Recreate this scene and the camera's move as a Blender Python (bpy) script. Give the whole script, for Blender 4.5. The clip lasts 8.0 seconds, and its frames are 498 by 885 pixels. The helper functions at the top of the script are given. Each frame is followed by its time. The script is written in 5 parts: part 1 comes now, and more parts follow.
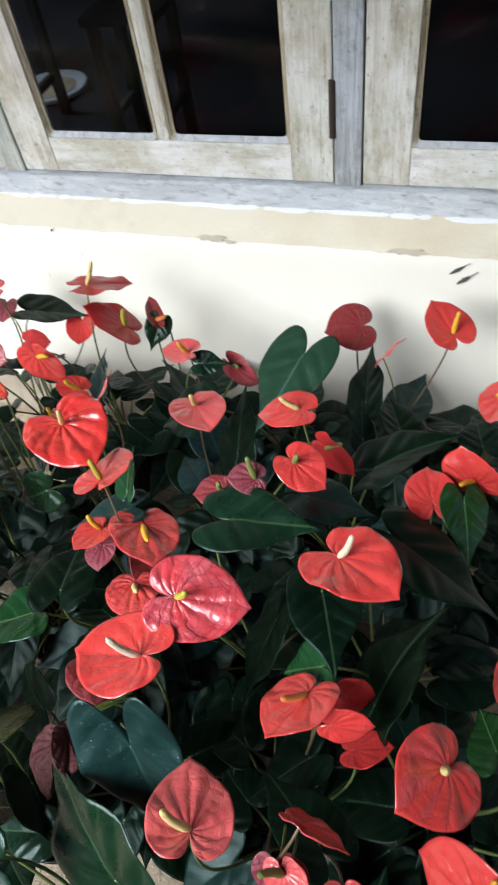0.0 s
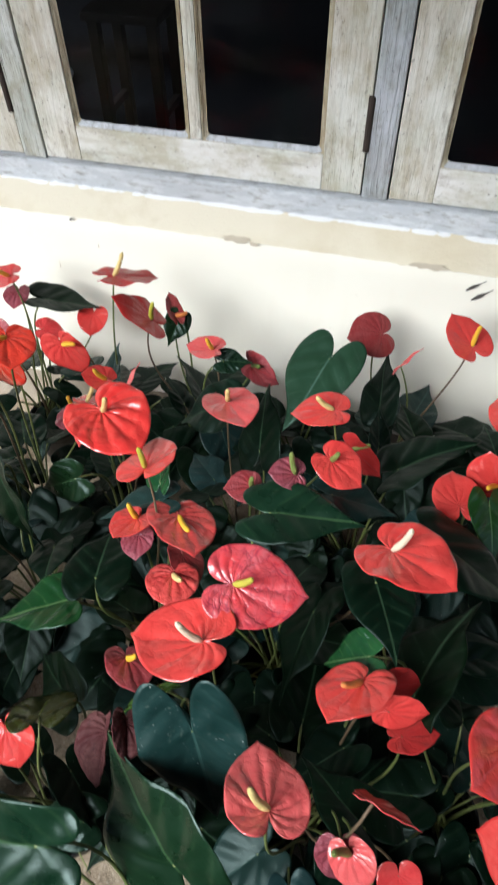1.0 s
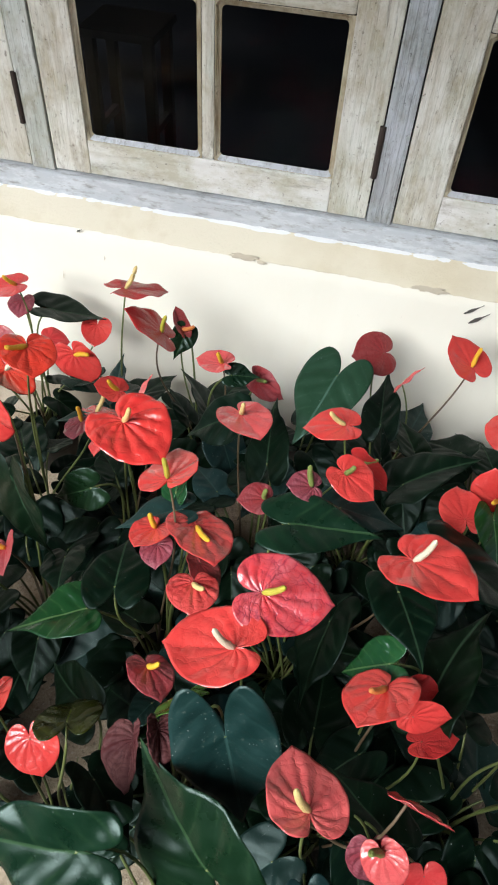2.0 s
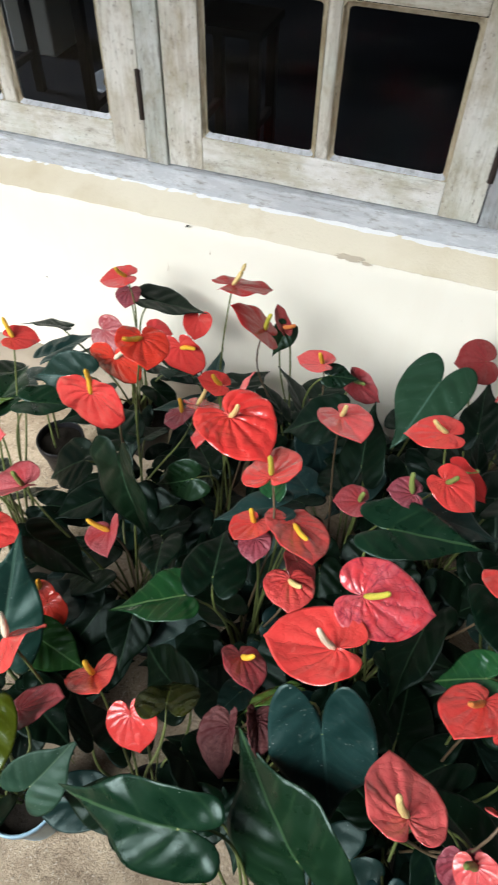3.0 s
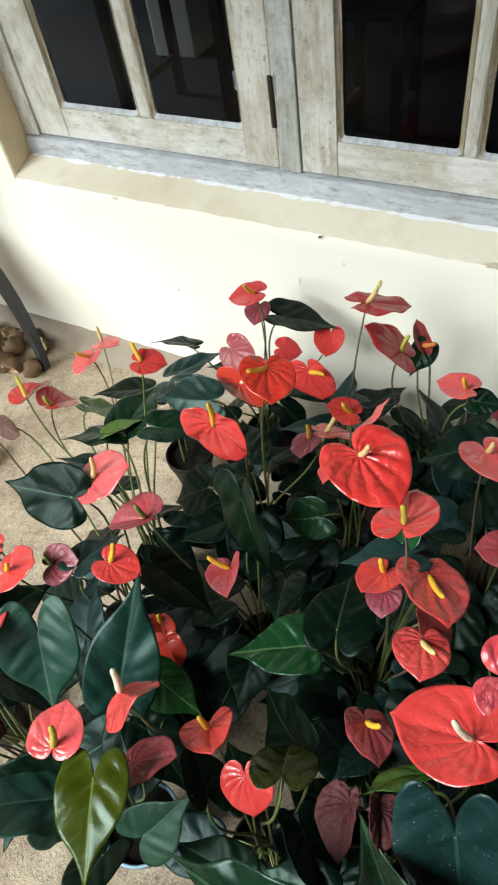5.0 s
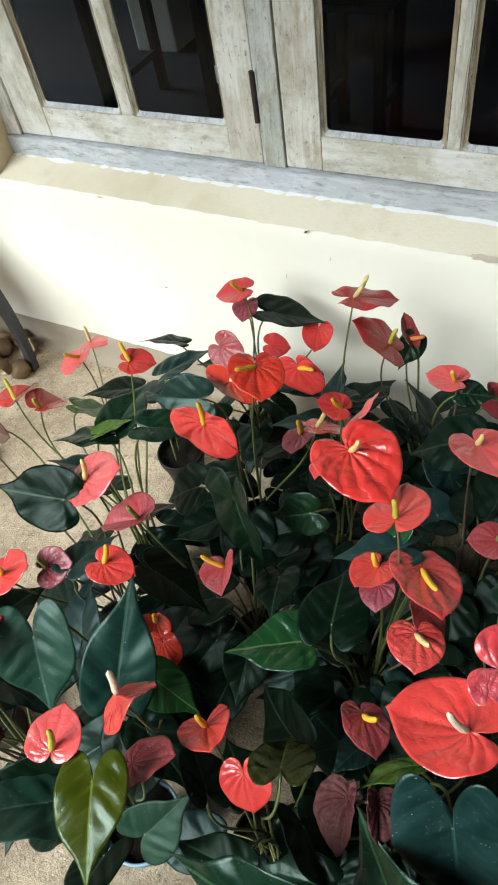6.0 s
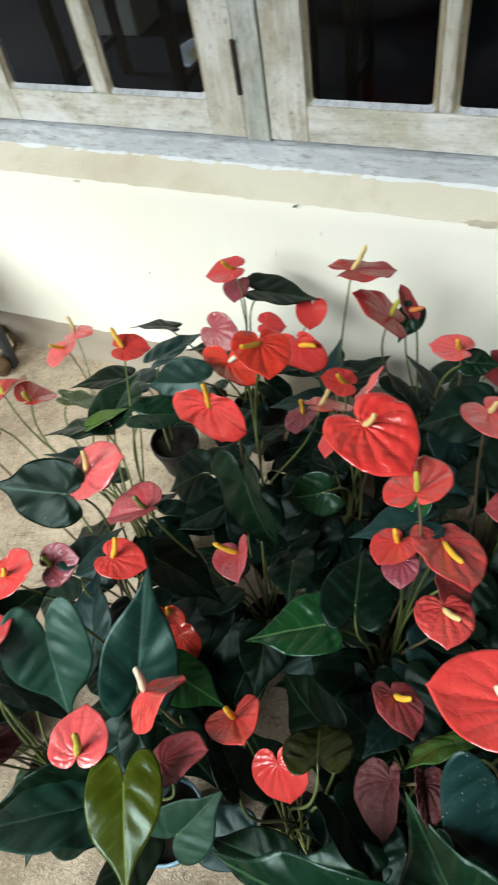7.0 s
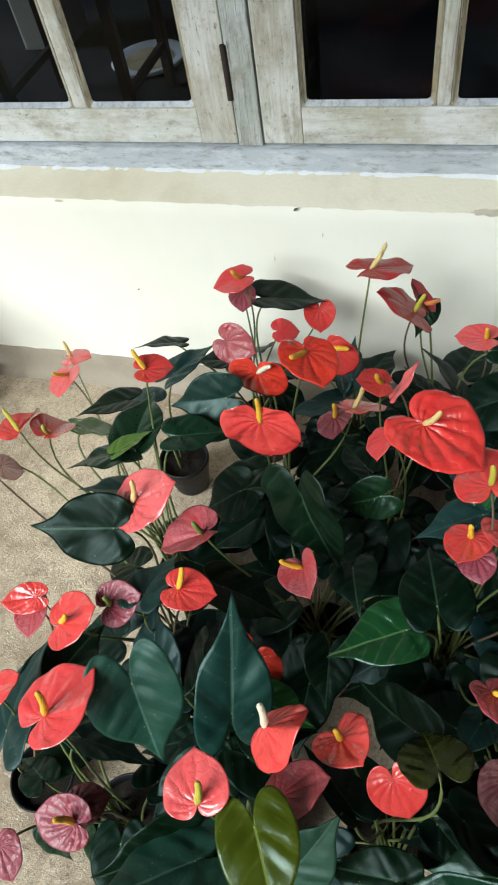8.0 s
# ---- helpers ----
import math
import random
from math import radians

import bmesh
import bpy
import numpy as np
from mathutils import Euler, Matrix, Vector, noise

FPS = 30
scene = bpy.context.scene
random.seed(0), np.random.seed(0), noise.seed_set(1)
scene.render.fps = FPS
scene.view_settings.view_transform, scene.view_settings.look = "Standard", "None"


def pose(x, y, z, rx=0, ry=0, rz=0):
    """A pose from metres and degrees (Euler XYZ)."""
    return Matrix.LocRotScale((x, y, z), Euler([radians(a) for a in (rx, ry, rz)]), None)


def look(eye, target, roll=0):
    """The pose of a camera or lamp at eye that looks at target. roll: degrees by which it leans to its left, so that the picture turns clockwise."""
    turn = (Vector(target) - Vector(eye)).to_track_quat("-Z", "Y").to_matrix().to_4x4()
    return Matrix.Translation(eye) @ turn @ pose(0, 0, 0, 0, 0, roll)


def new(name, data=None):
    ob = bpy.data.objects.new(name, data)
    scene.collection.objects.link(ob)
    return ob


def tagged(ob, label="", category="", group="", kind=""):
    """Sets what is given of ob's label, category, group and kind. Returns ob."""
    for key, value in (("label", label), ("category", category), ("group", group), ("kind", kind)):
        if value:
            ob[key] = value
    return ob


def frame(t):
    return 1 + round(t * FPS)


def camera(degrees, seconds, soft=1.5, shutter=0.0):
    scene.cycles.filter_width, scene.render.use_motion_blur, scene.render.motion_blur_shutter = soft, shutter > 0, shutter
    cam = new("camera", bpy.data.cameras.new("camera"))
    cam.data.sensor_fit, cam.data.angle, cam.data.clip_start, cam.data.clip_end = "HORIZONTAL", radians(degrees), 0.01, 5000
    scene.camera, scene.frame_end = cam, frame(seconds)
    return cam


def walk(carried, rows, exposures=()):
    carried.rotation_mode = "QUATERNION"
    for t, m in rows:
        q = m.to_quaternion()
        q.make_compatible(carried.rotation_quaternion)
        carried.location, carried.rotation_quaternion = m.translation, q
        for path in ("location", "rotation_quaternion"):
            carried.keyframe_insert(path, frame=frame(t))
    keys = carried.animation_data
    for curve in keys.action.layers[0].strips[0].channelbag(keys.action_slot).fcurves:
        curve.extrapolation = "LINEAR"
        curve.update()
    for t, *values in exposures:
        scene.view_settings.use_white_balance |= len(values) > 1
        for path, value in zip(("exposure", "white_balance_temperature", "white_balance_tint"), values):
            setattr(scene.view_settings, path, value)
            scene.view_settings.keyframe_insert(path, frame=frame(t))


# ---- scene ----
cam = camera(41.5, 8.0, soft=2.0, shutter=0.3)
PATH = [
    (0, (0.163, 0.173, 1.371), (-0.35, 1.322, -0.184), -10.5),
    (0.2, (0.116, 0.155, 1.370), (-0.264, 1.312, -0.216), -6.4),
    (0.5, (0.068, 0.132, 1.382), (-0.268, 1.302, -0.205), -3.8),
    (0.8, (0.030, 0.122, 1.386), (-0.275, 1.257, -0.232), -0.5),
    (1, (0.011, 0.099, 1.382), (-0.323, 1.322, -0.165), -1.0),
    (1.2, (-0.013, 0.089, 1.393), (-0.335, 1.362, -0.116), -0.4),
    (2.3, (-0.098, 0.052, 1.401), (-0.314, 1.338, -0.115), 5.1),
    (2.5, (-0.113, 0.052, 1.412), (-0.378, 1.315, -0.116), 4.2),
    (2.7, (-0.121, 0.054, 1.417), (-0.417, 1.294, -0.124), 3.4),
    (3, (-0.14, 0.037, 1.414), (-0.546, 1.253, -0.122), 1.4),
    (3.3, (-0.159, 0.029, 1.419), (-0.614, 1.230, -0.114), 0.4),
    (3.5, (-0.159, 0.034, 1.411), (-0.625, 1.235, -0.118), -1.3),
    (3.7, (-0.175, 0.060, 1.391), (-0.758, 1.197, -0.148), -4.4),
    (4, (-0.17, 0.105, 1.4), (-0.879, 1.16, -0.145), -9.3),
    (4.2, (-0.179, 0.123, 1.403), (-0.950, 1.110, -0.156), -12.2),
    (4.5, (-0.182, 0.13, 1.382), (-0.958, 1.149, -0.154), -10.6),
    (4.8, (-0.176, 0.137, 1.391), (-0.969, 1.152, -0.139), -11.4),
    (5, (-0.172, 0.146, 1.409), (-0.939, 1.167, -0.13), -11.7),
    (5.2, (-0.173, 0.146, 1.417), (-0.91, 1.173, -0.133), -11.4),
    (6.3, (-0.17, 0.153, 1.408), (-0.928, 1.153, -0.149), -13.6),
    (6.5, (-0.178, 0.152, 1.401), (-0.972, 1.113, -0.163), -15.5),
    (6.7, (-0.209, 0.144, 1.390), (-1.063, 1.076, -0.159), -19.0),
    (6.9, (-0.233, 0.131, 1.377), (-0.973, 1.136, -0.186), -14.6),
    (7, (-0.229, 0.137, 1.38), (-0.896, 1.166, -0.2), -13.2),
    (7.2, (-0.276, 0.128, 1.395), (-0.866, 1.195, -0.191), -12.6),
    (7.5, (-0.334, 0.124, 1.397), (-0.894, 1.179, -0.208), -15.3),
    (7.7, (-0.385, 0.114, 1.403), (-0.866, 1.214, -0.196), -11.6),
    (8, (-0.402, 0.112, 1.39), (-0.912, 1.202, -0.207), -13.1),
]
EXPOSURE = [(0, 1.3, 5860, 8), (1, 1.28, 5970, 8), (2.5, 1.22, 6080, 8), (4, 1.11, 6060, 4), (5, 1.09, 6040, 2), (6.5, 1.06, 6010, 1), (8, 0.96, 5830, 0)]
walk(cam, [(t, look(eye, target, roll)) for t, eye, target, roll in PATH], EXPOSURE)

# ---- world and light ----
FLOOR = -0.07            # porch floor
WALL = 1.293             # outer face of the plaster
SASH = 1.390             # front face of the window sashes
SUN_ELEV, SUN_TURN = 41.0, -33.0    # height, and turn from straight out of the wall towards -x
world = bpy.data.worlds.new("sky")
scene.world = world
world.use_nodes = True
wn = world.node_tree.nodes
sky = wn.new("ShaderNodeTexSky")
sky.sky_type = "NISHITA"
sky.sun_disc = False
sky.sun_elevation = radians(SUN_ELEV)
sky.sun_rotation = radians(180 + SUN_TURN)
sky.air_density, sky.dust_density = 0.7, 4.0
wn["Background"].inputs["Strength"].default_value = 0.042
world.node_tree.links.new(sky.outputs[0], wn["Background"].inputs["Color"])
sun = new("sun", bpy.data.lights.new("sun", "SUN"))
sun.data.energy, sun.data.angle, sun.data.color = 3.45, radians(42), (1.0, 0.965, 0.91)
sd = Vector((math.sin(radians(SUN_TURN)) * math.cos(radians(SUN_ELEV)), -math.cos(radians(SUN_TURN)) * math.cos(radians(SUN_ELEV)), math.sin(radians(SUN_ELEV))))
sun.matrix_world = look(sd * 20, (0, 0, 0))


door_light = new("doorway_daylight", bpy.data.lights.new("doorway_daylight", "AREA"))
door_light.data.shape, door_light.data.size, door_light.data.size_y, door_light.data.energy = "RECTANGLE", 1.0, 2.0, 6.0
door_light.data.color = (0.92, 0.93, 0.97)
door_light.data.spread = radians(70)
door_light.matrix_world = look((-5.03, 3.15, 1.05), (-2.0, 3.15, 0.2))


# ---- materials ----
class Nodes:
    """A short hand for one node material."""

    def __init__(self, name):
        self.mat = bpy.data.materials.new(name)
        self.mat.use_nodes = True
        self.t = self.mat.node_tree
        self.bsdf = self.t.nodes["Principled BSDF"]
        self.out = self.t.nodes["Material Output"]

    def add(self, kind, **values):
        n = self.t.nodes.new(kind)
        for k, v in values.items():
            if k in n.inputs:
                n.inputs[k].default_value = v
        return n

    def link(self, a, b):
        self.t.links.new(a, b)

    def coords(self, scale=(1, 1, 1), which="Object"):
        c, m = self.add("ShaderNodeTexCoord"), self.add("ShaderNodeMapping")
        m.inputs["Scale"].default_value = scale
        self.link(c.outputs[which], m.inputs["Vector"])
        return m.outputs["Vector"]

    def noise(self, vec, scale, detail=5, rough=0.6, lo=0.35, hi=0.65):
        n = self.add("ShaderNodeTexNoise", Scale=scale, Detail=detail, Roughness=rough)
        self.link(vec, n.inputs["Vector"])
        r = self.add("ShaderNodeMapRange")
        r.inputs["From Min"].default_value, r.inputs["From Max"].default_value = lo, hi
        self.link(n.outputs["Fac"], r.inputs["Value"])
        return r.outputs["Result"]

    def mix(self, fac, a, b, blend="MIX"):
        m = self.add("ShaderNodeMix")
        m.data_type, m.blend_type = "RGBA", blend
        for slot, v in (("Factor", fac), ("A", a), ("B", b)):
            sock = [i for i in m.inputs if i.name == slot and i.enabled][0]
            if isinstance(v, (int, float)):
                sock.default_value = v
            elif isinstance(v, tuple):
                sock.default_value = (*v, 1)
            else:
                self.link(v, sock)
        return [o for o in m.outputs if o.enabled][0]

    def math(self, op, a, b=0.5):
        m = self.add("ShaderNodeMath")
        m.operation = op
        for i, v in enumerate((a, b)):
            if isinstance(v, (int, float)):
                m.inputs[i].default_value = v
            else:
                self.link(v, m.inputs[i])
        return m.outputs[0]

    def bump(self, height, strength=0.3, distance=0.002):
        b = self.add("ShaderNodeBump", Strength=strength, Distance=distance)
        self.link(height, b.inputs["Height"])
        self.link(b.outputs[0], self.bsdf.inputs["Normal"])

    def done(self, colour, rough=0.6, metal=0.0, spec=0.5):
        if isinstance(colour, tuple):
            self.bsdf.inputs["Base Color"].default_value = (*colour, 1)
        else:
            self.link(colour, self.bsdf.inputs["Base Color"])
        if isinstance(rough, float):
            self.bsdf.inputs["Roughness"].default_value = rough
        else:
            self.link(rough, self.bsdf.inputs["Roughness"])
        self.bsdf.inputs["Metallic"].default_value = metal
        self.bsdf.inputs["Specular IOR Level"].default_value = spec
        return self.mat


def spread(n, value, lo, hi):
    r = n.add("ShaderNodeMapRange")
    r.inputs["To Min"].default_value, r.inputs["To Max"].default_value = lo, hi
    n.link(value, r.inputs["Value"])
    return r.outputs["Result"]


def weathered_wood(name, pale, mid, dark, stripes=1.0):
    """Old bare timber with the grain along the object's own z."""
    n = Nodes(name)
    rnd = n.add("ShaderNodeObjectInfo").outputs["Random"]
    c, m = n.add("ShaderNodeTexCoord"), n.add("ShaderNodeMapping")
    m.inputs["Scale"].default_value = (1, 1, 0.075)
    shift = n.add("ShaderNodeCombineXYZ")
    n.link(n.math("MULTIPLY", rnd, 37.0), shift.inputs[0])
    n.link(n.math("MULTIPLY", rnd, 11.0), shift.inputs[2])
    n.link(c.outputs["Object"], m.inputs["Vector"])
    n.link(shift.outputs[0], m.inputs["Location"])
    vec = m.outputs["Vector"]
    m2 = n.add("ShaderNodeMapping")
    m2.inputs["Scale"].default_value = (1, 1, 0.45)
    n.link(c.outputs["Object"], m2.inputs["Vector"])
    n.link(shift.outputs[0], m2.inputs["Location"])
    fine = n.noise(vec, 190, 5, 0.75, 0.42, 0.70)
    bands = n.noise(vec, 48, 5, 0.7, 0.36, 0.68)
    m3 = n.add("ShaderNodeMapping")
    m3.inputs["Scale"].default_value = (1, 1, 0.6)
    n.link(c.outputs["Object"], m3.inputs["Vector"])
    n.link(shift.outputs[0], m3.inputs["Location"])
    blotch = n.noise(m3.outputs["Vector"], 17, 6, 0.72, 0.47, 0.60)
    wash = n.noise(m3.outputs["Vector"], 9, 6, 0.7, 0.45, 0.60)
    grime = n.noise(m2.outputs["Vector"], 30, 7, 0.75, 0.54, 0.68)
    spots = n.noise(m3.outputs["Vector"], 120, 4, 0.7, 0.61, 0.69)
    cracks = n.noise(vec, 95, 3, 0.6, 0.66, 0.72)
    reed = n.noise(vec, 120, 2, 0.5, 0.44, 0.56)
    col = n.mix(bands, pale, mid)
    col = n.mix(n.math("MULTIPLY", reed, 0.30 * stripes), col, tuple(v * w for v, w in zip(mid, (0.62, 0.58, 0.5))))
    moss = n.noise(m3.outputs["Vector"], 7, 5, 0.65, 0.46, 0.60)
    col = n.mix(n.math("MULTIPLY", moss, 0.55), col, tuple(v * w for v, w in zip(pale, (0.84, 0.92, 0.88))))
    col = n.mix(n.math("MULTIPLY", fine, 0.34 * stripes), col, dark)
    col = n.mix(n.math("MULTIPLY", blotch, 0.62), col, tuple(v * w for v, w in zip(mid, (0.74, 0.70, 0.56))))
    col = n.mix(n.math("MULTIPLY", wash, 0.7), col, tuple(min(0.8, v * w) for v, w in zip(pale, (1.14, 1.17, 1.22))))
    col = n.mix(n.math("MULTIPLY", grime, 0.62), col, dark)
    col = n.mix(n.math("MULTIPLY", spots, 0.7), col, tuple(v * 0.5 for v in dark))
    col = n.mix(n.math("MULTIPLY", cracks, 0.7 * stripes), col, tuple(v * 0.4 for v in dark))
    n.bump(n.math("SUBTRACT", n.math("ADD", n.math("MULTIPLY", fine, 0.5), n.math("SUBTRACT", bands, cracks)), n.math("MULTIPLY", reed, 1.2 * stripes)), 0.6, 0.0018)
    return n.done(col, 0.78, spec=0.3)


wood = weathered_wood("weathered_wood", (0.66, 0.645, 0.585), (0.51, 0.480, 0.405), (0.24, 0.205, 0.155), 0.5)
wood_post = weathered_wood("grey_weathered_post", (0.56, 0.575, 0.545), (0.42, 0.42, 0.385), (0.20, 0.185, 0.155), 0.9)
wood_rail = weathered_wood("weathered_rail_wood", (0.70, 0.70, 0.655), (0.57, 0.555, 0.49), (0.28, 0.25, 0.195), 0.25)
wood_grey = weathered_wood("grey_painted_wood", (0.46, 0.48, 0.51), (0.31, 0.325, 0.345), (0.15, 0.145, 0.14), 0.9)
wood_bead = weathered_wood("brown_bead_wood", (0.48, 0.43, 0.32), (0.33, 0.265, 0.175), (0.14, 0.10, 0.06))


def painted_sill():
    n = Nodes("flaking_grey_sill_paint")
    v = n.coords((1, 1, 0.3))
    flakes = n.noise(v, 34, 7, 0.75, 0.46, 0.56)
    dirt = n.noise(v, 90, 4, 0.7, 0.52, 0.7)
    big = n.noise(v, 9, 4, 0.6, 0.4, 0.65)
    col = n.mix(n.math("MULTIPLY", flakes, 0.6), (0.47, 0.50, 0.54), (0.66, 0.69, 0.73))
    col = n.mix(n.math("MULTIPLY", big, 0.4), col, (0.34, 0.345, 0.36))
    col = n.mix(n.math("MULTIPLY", dirt, 0.7), col, (0.20, 0.19, 0.175))
    n.bump(n.math("ADD", flakes, dirt), 0.5, 0.001)
    return n.done(col, 0.75, spec=0.3)


def plaster(name, base, stain, dirt, amount, relief):
    n = Nodes(name)
    v = n.coords()
    cloud = n.noise(v, 2.2, 5, 0.6, 0.46, 0.74)
    streak = n.noise(n.coords((5, 5, 0.8)), 2.0, 4, 0.6, 0.55, 0.75)
    fine = n.noise(v, 130, 4, 0.65, 0.3, 0.7)
    spots = n.noise(v, 42, 5, 0.75, 0.68, 0.76)
    col = n.mix(n.math("MULTIPLY", cloud, amount), base, stain)
    col = n.mix(n.math("MULTIPLY", streak, amount * 0.5), col, stain)
    col = n.mix(n.math("MULTIPLY", spots, 0.35), col, dirt)
    trowel = n.noise(v, 11, 4, 0.55, 0.3, 0.7)
    n.bump(n.math("ADD", n.math("MULTIPLY", fine, 0.5), trowel), relief, 0.0022)
    return n.done(col, 0.72, spec=0.3)


white_plaster = plaster("cream_white_limewash", (0.88, 0.86, 0.765), (0.78, 0.735, 0.61), (0.45, 0.42, 0.35), 0.35, 0.14)
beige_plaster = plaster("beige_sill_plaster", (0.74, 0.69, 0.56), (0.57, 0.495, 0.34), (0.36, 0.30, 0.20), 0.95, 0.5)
reveal_plaster = plaster("ochre_reveal_plaster", (0.74, 0.63, 0.42), (0.56, 0.44, 0.25), (0.30, 0.23, 0.13), 0.9, 0.5)
raw_plaster = plaster("bare_chipped_plaster", (0.60, 0.54, 0.43), (0.40, 0.35, 0.26), (0.16, 0.135, 0.10), 0.9, 1.0)
raw_cement = plaster("bare_cement", (0.26, 0.225, 0.175), (0.17, 0.145, 0.11), (0.07, 0.058, 0.045), 0.9, 1.2)
bare_strip = plaster("bare_grey_strip", (0.37, 0.315, 0.245), (0.17, 0.135, 0.10), (0.05, 0.042, 0.035), 1.0, 1.2)
putty = plaster("white_putty", (0.82, 0.83, 0.84), (0.7, 0.7, 0.7), (0.4, 0.4, 0.4), 0.4, 0.8)
# near-black navy: the lack of light in the room is put into this colour
room_gloom = plaster("room_gloom", (0.011, 0.015, 0.030), (0.008, 0.011, 0.022), (0.008, 0.009, 0.013), 0.6, 0.3)
block_paint = plaster("slate_block_paint", (0.085, 0.095, 0.115), (0.06, 0.066, 0.08), (0.04, 0.042, 0.05), 0.6, 0.3)


def concrete():
    n = Nodes("tan_concrete")
    v = n.coords()
    grit = n.noise(v, 170, 5, 0.75, 0.42, 0.62)
    specks = n.noise(v, 95, 3, 0.6, 0.58, 0.66)
    grains = n.noise(v, 130, 2, 0.5, 0.60, 0.68)
    patch = n.noise(v, 4.2, 6, 0.66, 0.42, 0.60)
    dirt = n.noise(v, 15, 6, 0.72, 0.48, 0.66)
    col = n.mix(n.math("MULTIPLY", grit, 0.75), (0.64, 0.53, 0.39), (0.45, 0.355, 0.25))
    col = n.mix(n.math("MULTIPLY", patch, 0.75), col, (0.33, 0.250, 0.175))
    col = n.mix(n.math("MULTIPLY", dirt, 0.5), col, (0.21, 0.155, 0.108))
    col = n.mix(n.math("MULTIPLY", grains, 0.6), col, (0.68, 0.61, 0.50))
    col = n.mix(n.math("MULTIPLY", specks, 0.5), col, (0.13, 0.095, 0.068))
    n.bump(n.math("ADD", n.math("SUBTRACT", grit, n.math("MULTIPLY", dirt, 0.6)), n.math("MULTIPLY", grains, 0.6)), 0.75, 0.0025)
    return n.done(col, 0.88, spec=0.25)


def plain(name, colour, rough=0.5, metal=0.0, scale=60, vary=0.35, relief=0.15, spec=0.5):
    n = Nodes(name)
    v = n.coords()
    a = n.noise(v, scale, 5, 0.65, 0.35, 0.7)
    b = n.noise(v, scale * 0.12, 4, 0.6, 0.4, 0.7)
    col = n.mix(n.math("MULTIPLY", a, vary), colour, tuple(c * 0.5 for c in colour))
    col = n.mix(n.math("MULTIPLY", b, vary), col, tuple(min(1, c * 1.35 + 0.01) for c in colour))
    n.bump(a, relief, 0.001)
    return n.done(col, spread(n, b, rough * 0.85, min(1, rough * 1.2)), metal, spec)


def leaf_material(name, deep, light, vein, gloss, thin=0.08, dust=0.12):
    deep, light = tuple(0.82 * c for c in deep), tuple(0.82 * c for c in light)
    n = Nodes(name)
    uv = n.coords((1, 1, 1), "UV")
    sep = n.add("ShaderNodeSeparateXYZ")
    n.link(uv, sep.inputs[0])
    rnd = n.add("ShaderNodeObjectInfo").outputs["Random"]
    ax = n.math("ABSOLUTE", n.math("SUBTRACT", sep.outputs[0], 0.5))
    warp = n.add("ShaderNodeTexNoise", Scale=5.0, Detail=2.0)
    n.link(uv, warp.inputs["Vector"])
    along = n.math("ADD", n.math("SUBTRACT", sep.outputs[1], n.math("MULTIPLY", n.math("POWER", ax, 1.35), 1.5)), n.math("MULTIPLY", warp.outputs["Fac"], 0.09))
    side = n.math("ABSOLUTE", n.math("SINE", n.math("MULTIPLY", along, 30.0)))
    lateral = n.math("MULTIPLY", n.math("POWER", side, 30.0), n.math("MULTIPLY", n.noise(uv, 9, 3, 0.6, 0.4, 0.65), 0.26))
    rib = n.math("LESS_THAN", ax, 0.0065)
    obj = n.coords()
    big = n.noise(obj, 22, 4, 0.6, 0.35, 0.7)
    fine = n.noise(obj, 240, 4, 0.7, 0.3, 0.7)
    spots = n.noise(obj, 120, 4, 0.7, 0.62, 0.72)
    col = n.mix(big, deep, light)
    col = n.mix(n.math("MULTIPLY", rnd, 0.55), col, tuple(c * 0.55 for c in deep))
    other_rnd = n.math("FRACT", n.math("MULTIPLY", rnd, 7.31))
    col = n.mix(n.math("MULTIPLY", other_rnd, 0.55), col, (deep[0] * 2.3, deep[1] * 1.25, deep[2] * 0.45))
    col = n.mix(lateral, col, vein)
    col = n.mix(n.math("MULTIPLY", rib, 0.65), col, vein)
    col = n.mix(n.math("MULTIPLY", spots, dust * 0.5), col, (0.16, 0.19, 0.16))
    vo = n.add("ShaderNodeTexVoronoi", Scale=210.0)
    n.link(obj, vo.inputs["Vector"])
    some = n.add("ShaderNodeSeparateXYZ")
    n.link(vo.outputs["Color"], some.inputs[0])
    drop = n.math("MULTIPLY", n.math("LESS_THAN", n.math("ADD", vo.outputs["Distance"], n.math("MULTIPLY", some.outputs[1], 0.12)), 0.22), n.math("GREATER_THAN", some.outputs[0], 1 - dust * 0.5))
    patchy = n.noise(obj, 30, 3, 0.6, 0.42, 0.6)
    drop = n.math("MULTIPLY", drop, patchy)
    col = n.mix(n.math("MULTIPLY", drop, 0.3), col, (0.55, 0.60, 0.58))
    quilt = n.math("POWER", side, 2.0)
    n.bump(n.math("ADD", n.math("MULTIPLY", fine, 0.12), n.math("ADD", n.math("MULTIPLY", quilt, -0.08 if name.startswith("olive") else -0.38), n.math("MULTIPLY", rib, -0.9))), 0.45, 0.0026)
    n.done(col, spread(n, big, gloss - 0.06, gloss + 0.10), spec=0.5 if gloss < 0.28 else 0.36 if gloss > 0.385 or gloss < 0.35 else 0.17)
    n.bsdf.inputs["Specular Tint"].default_value = (0.78, 1.0, 0.97, 1)
    tr = n.add("ShaderNodeBsdfTranslucent")
    n.link(n.mix(0.5, col, vein), tr.inputs["Color"])
    ms = n.add("ShaderNodeMixShader", Fac=thin)
    n.link(n.bsdf.outputs[0], ms.inputs[1])
    n.link(tr.outputs[0], ms.inputs[2])
    n.link(ms.outputs[0], n.out.inputs["Surface"])
    return n.mat


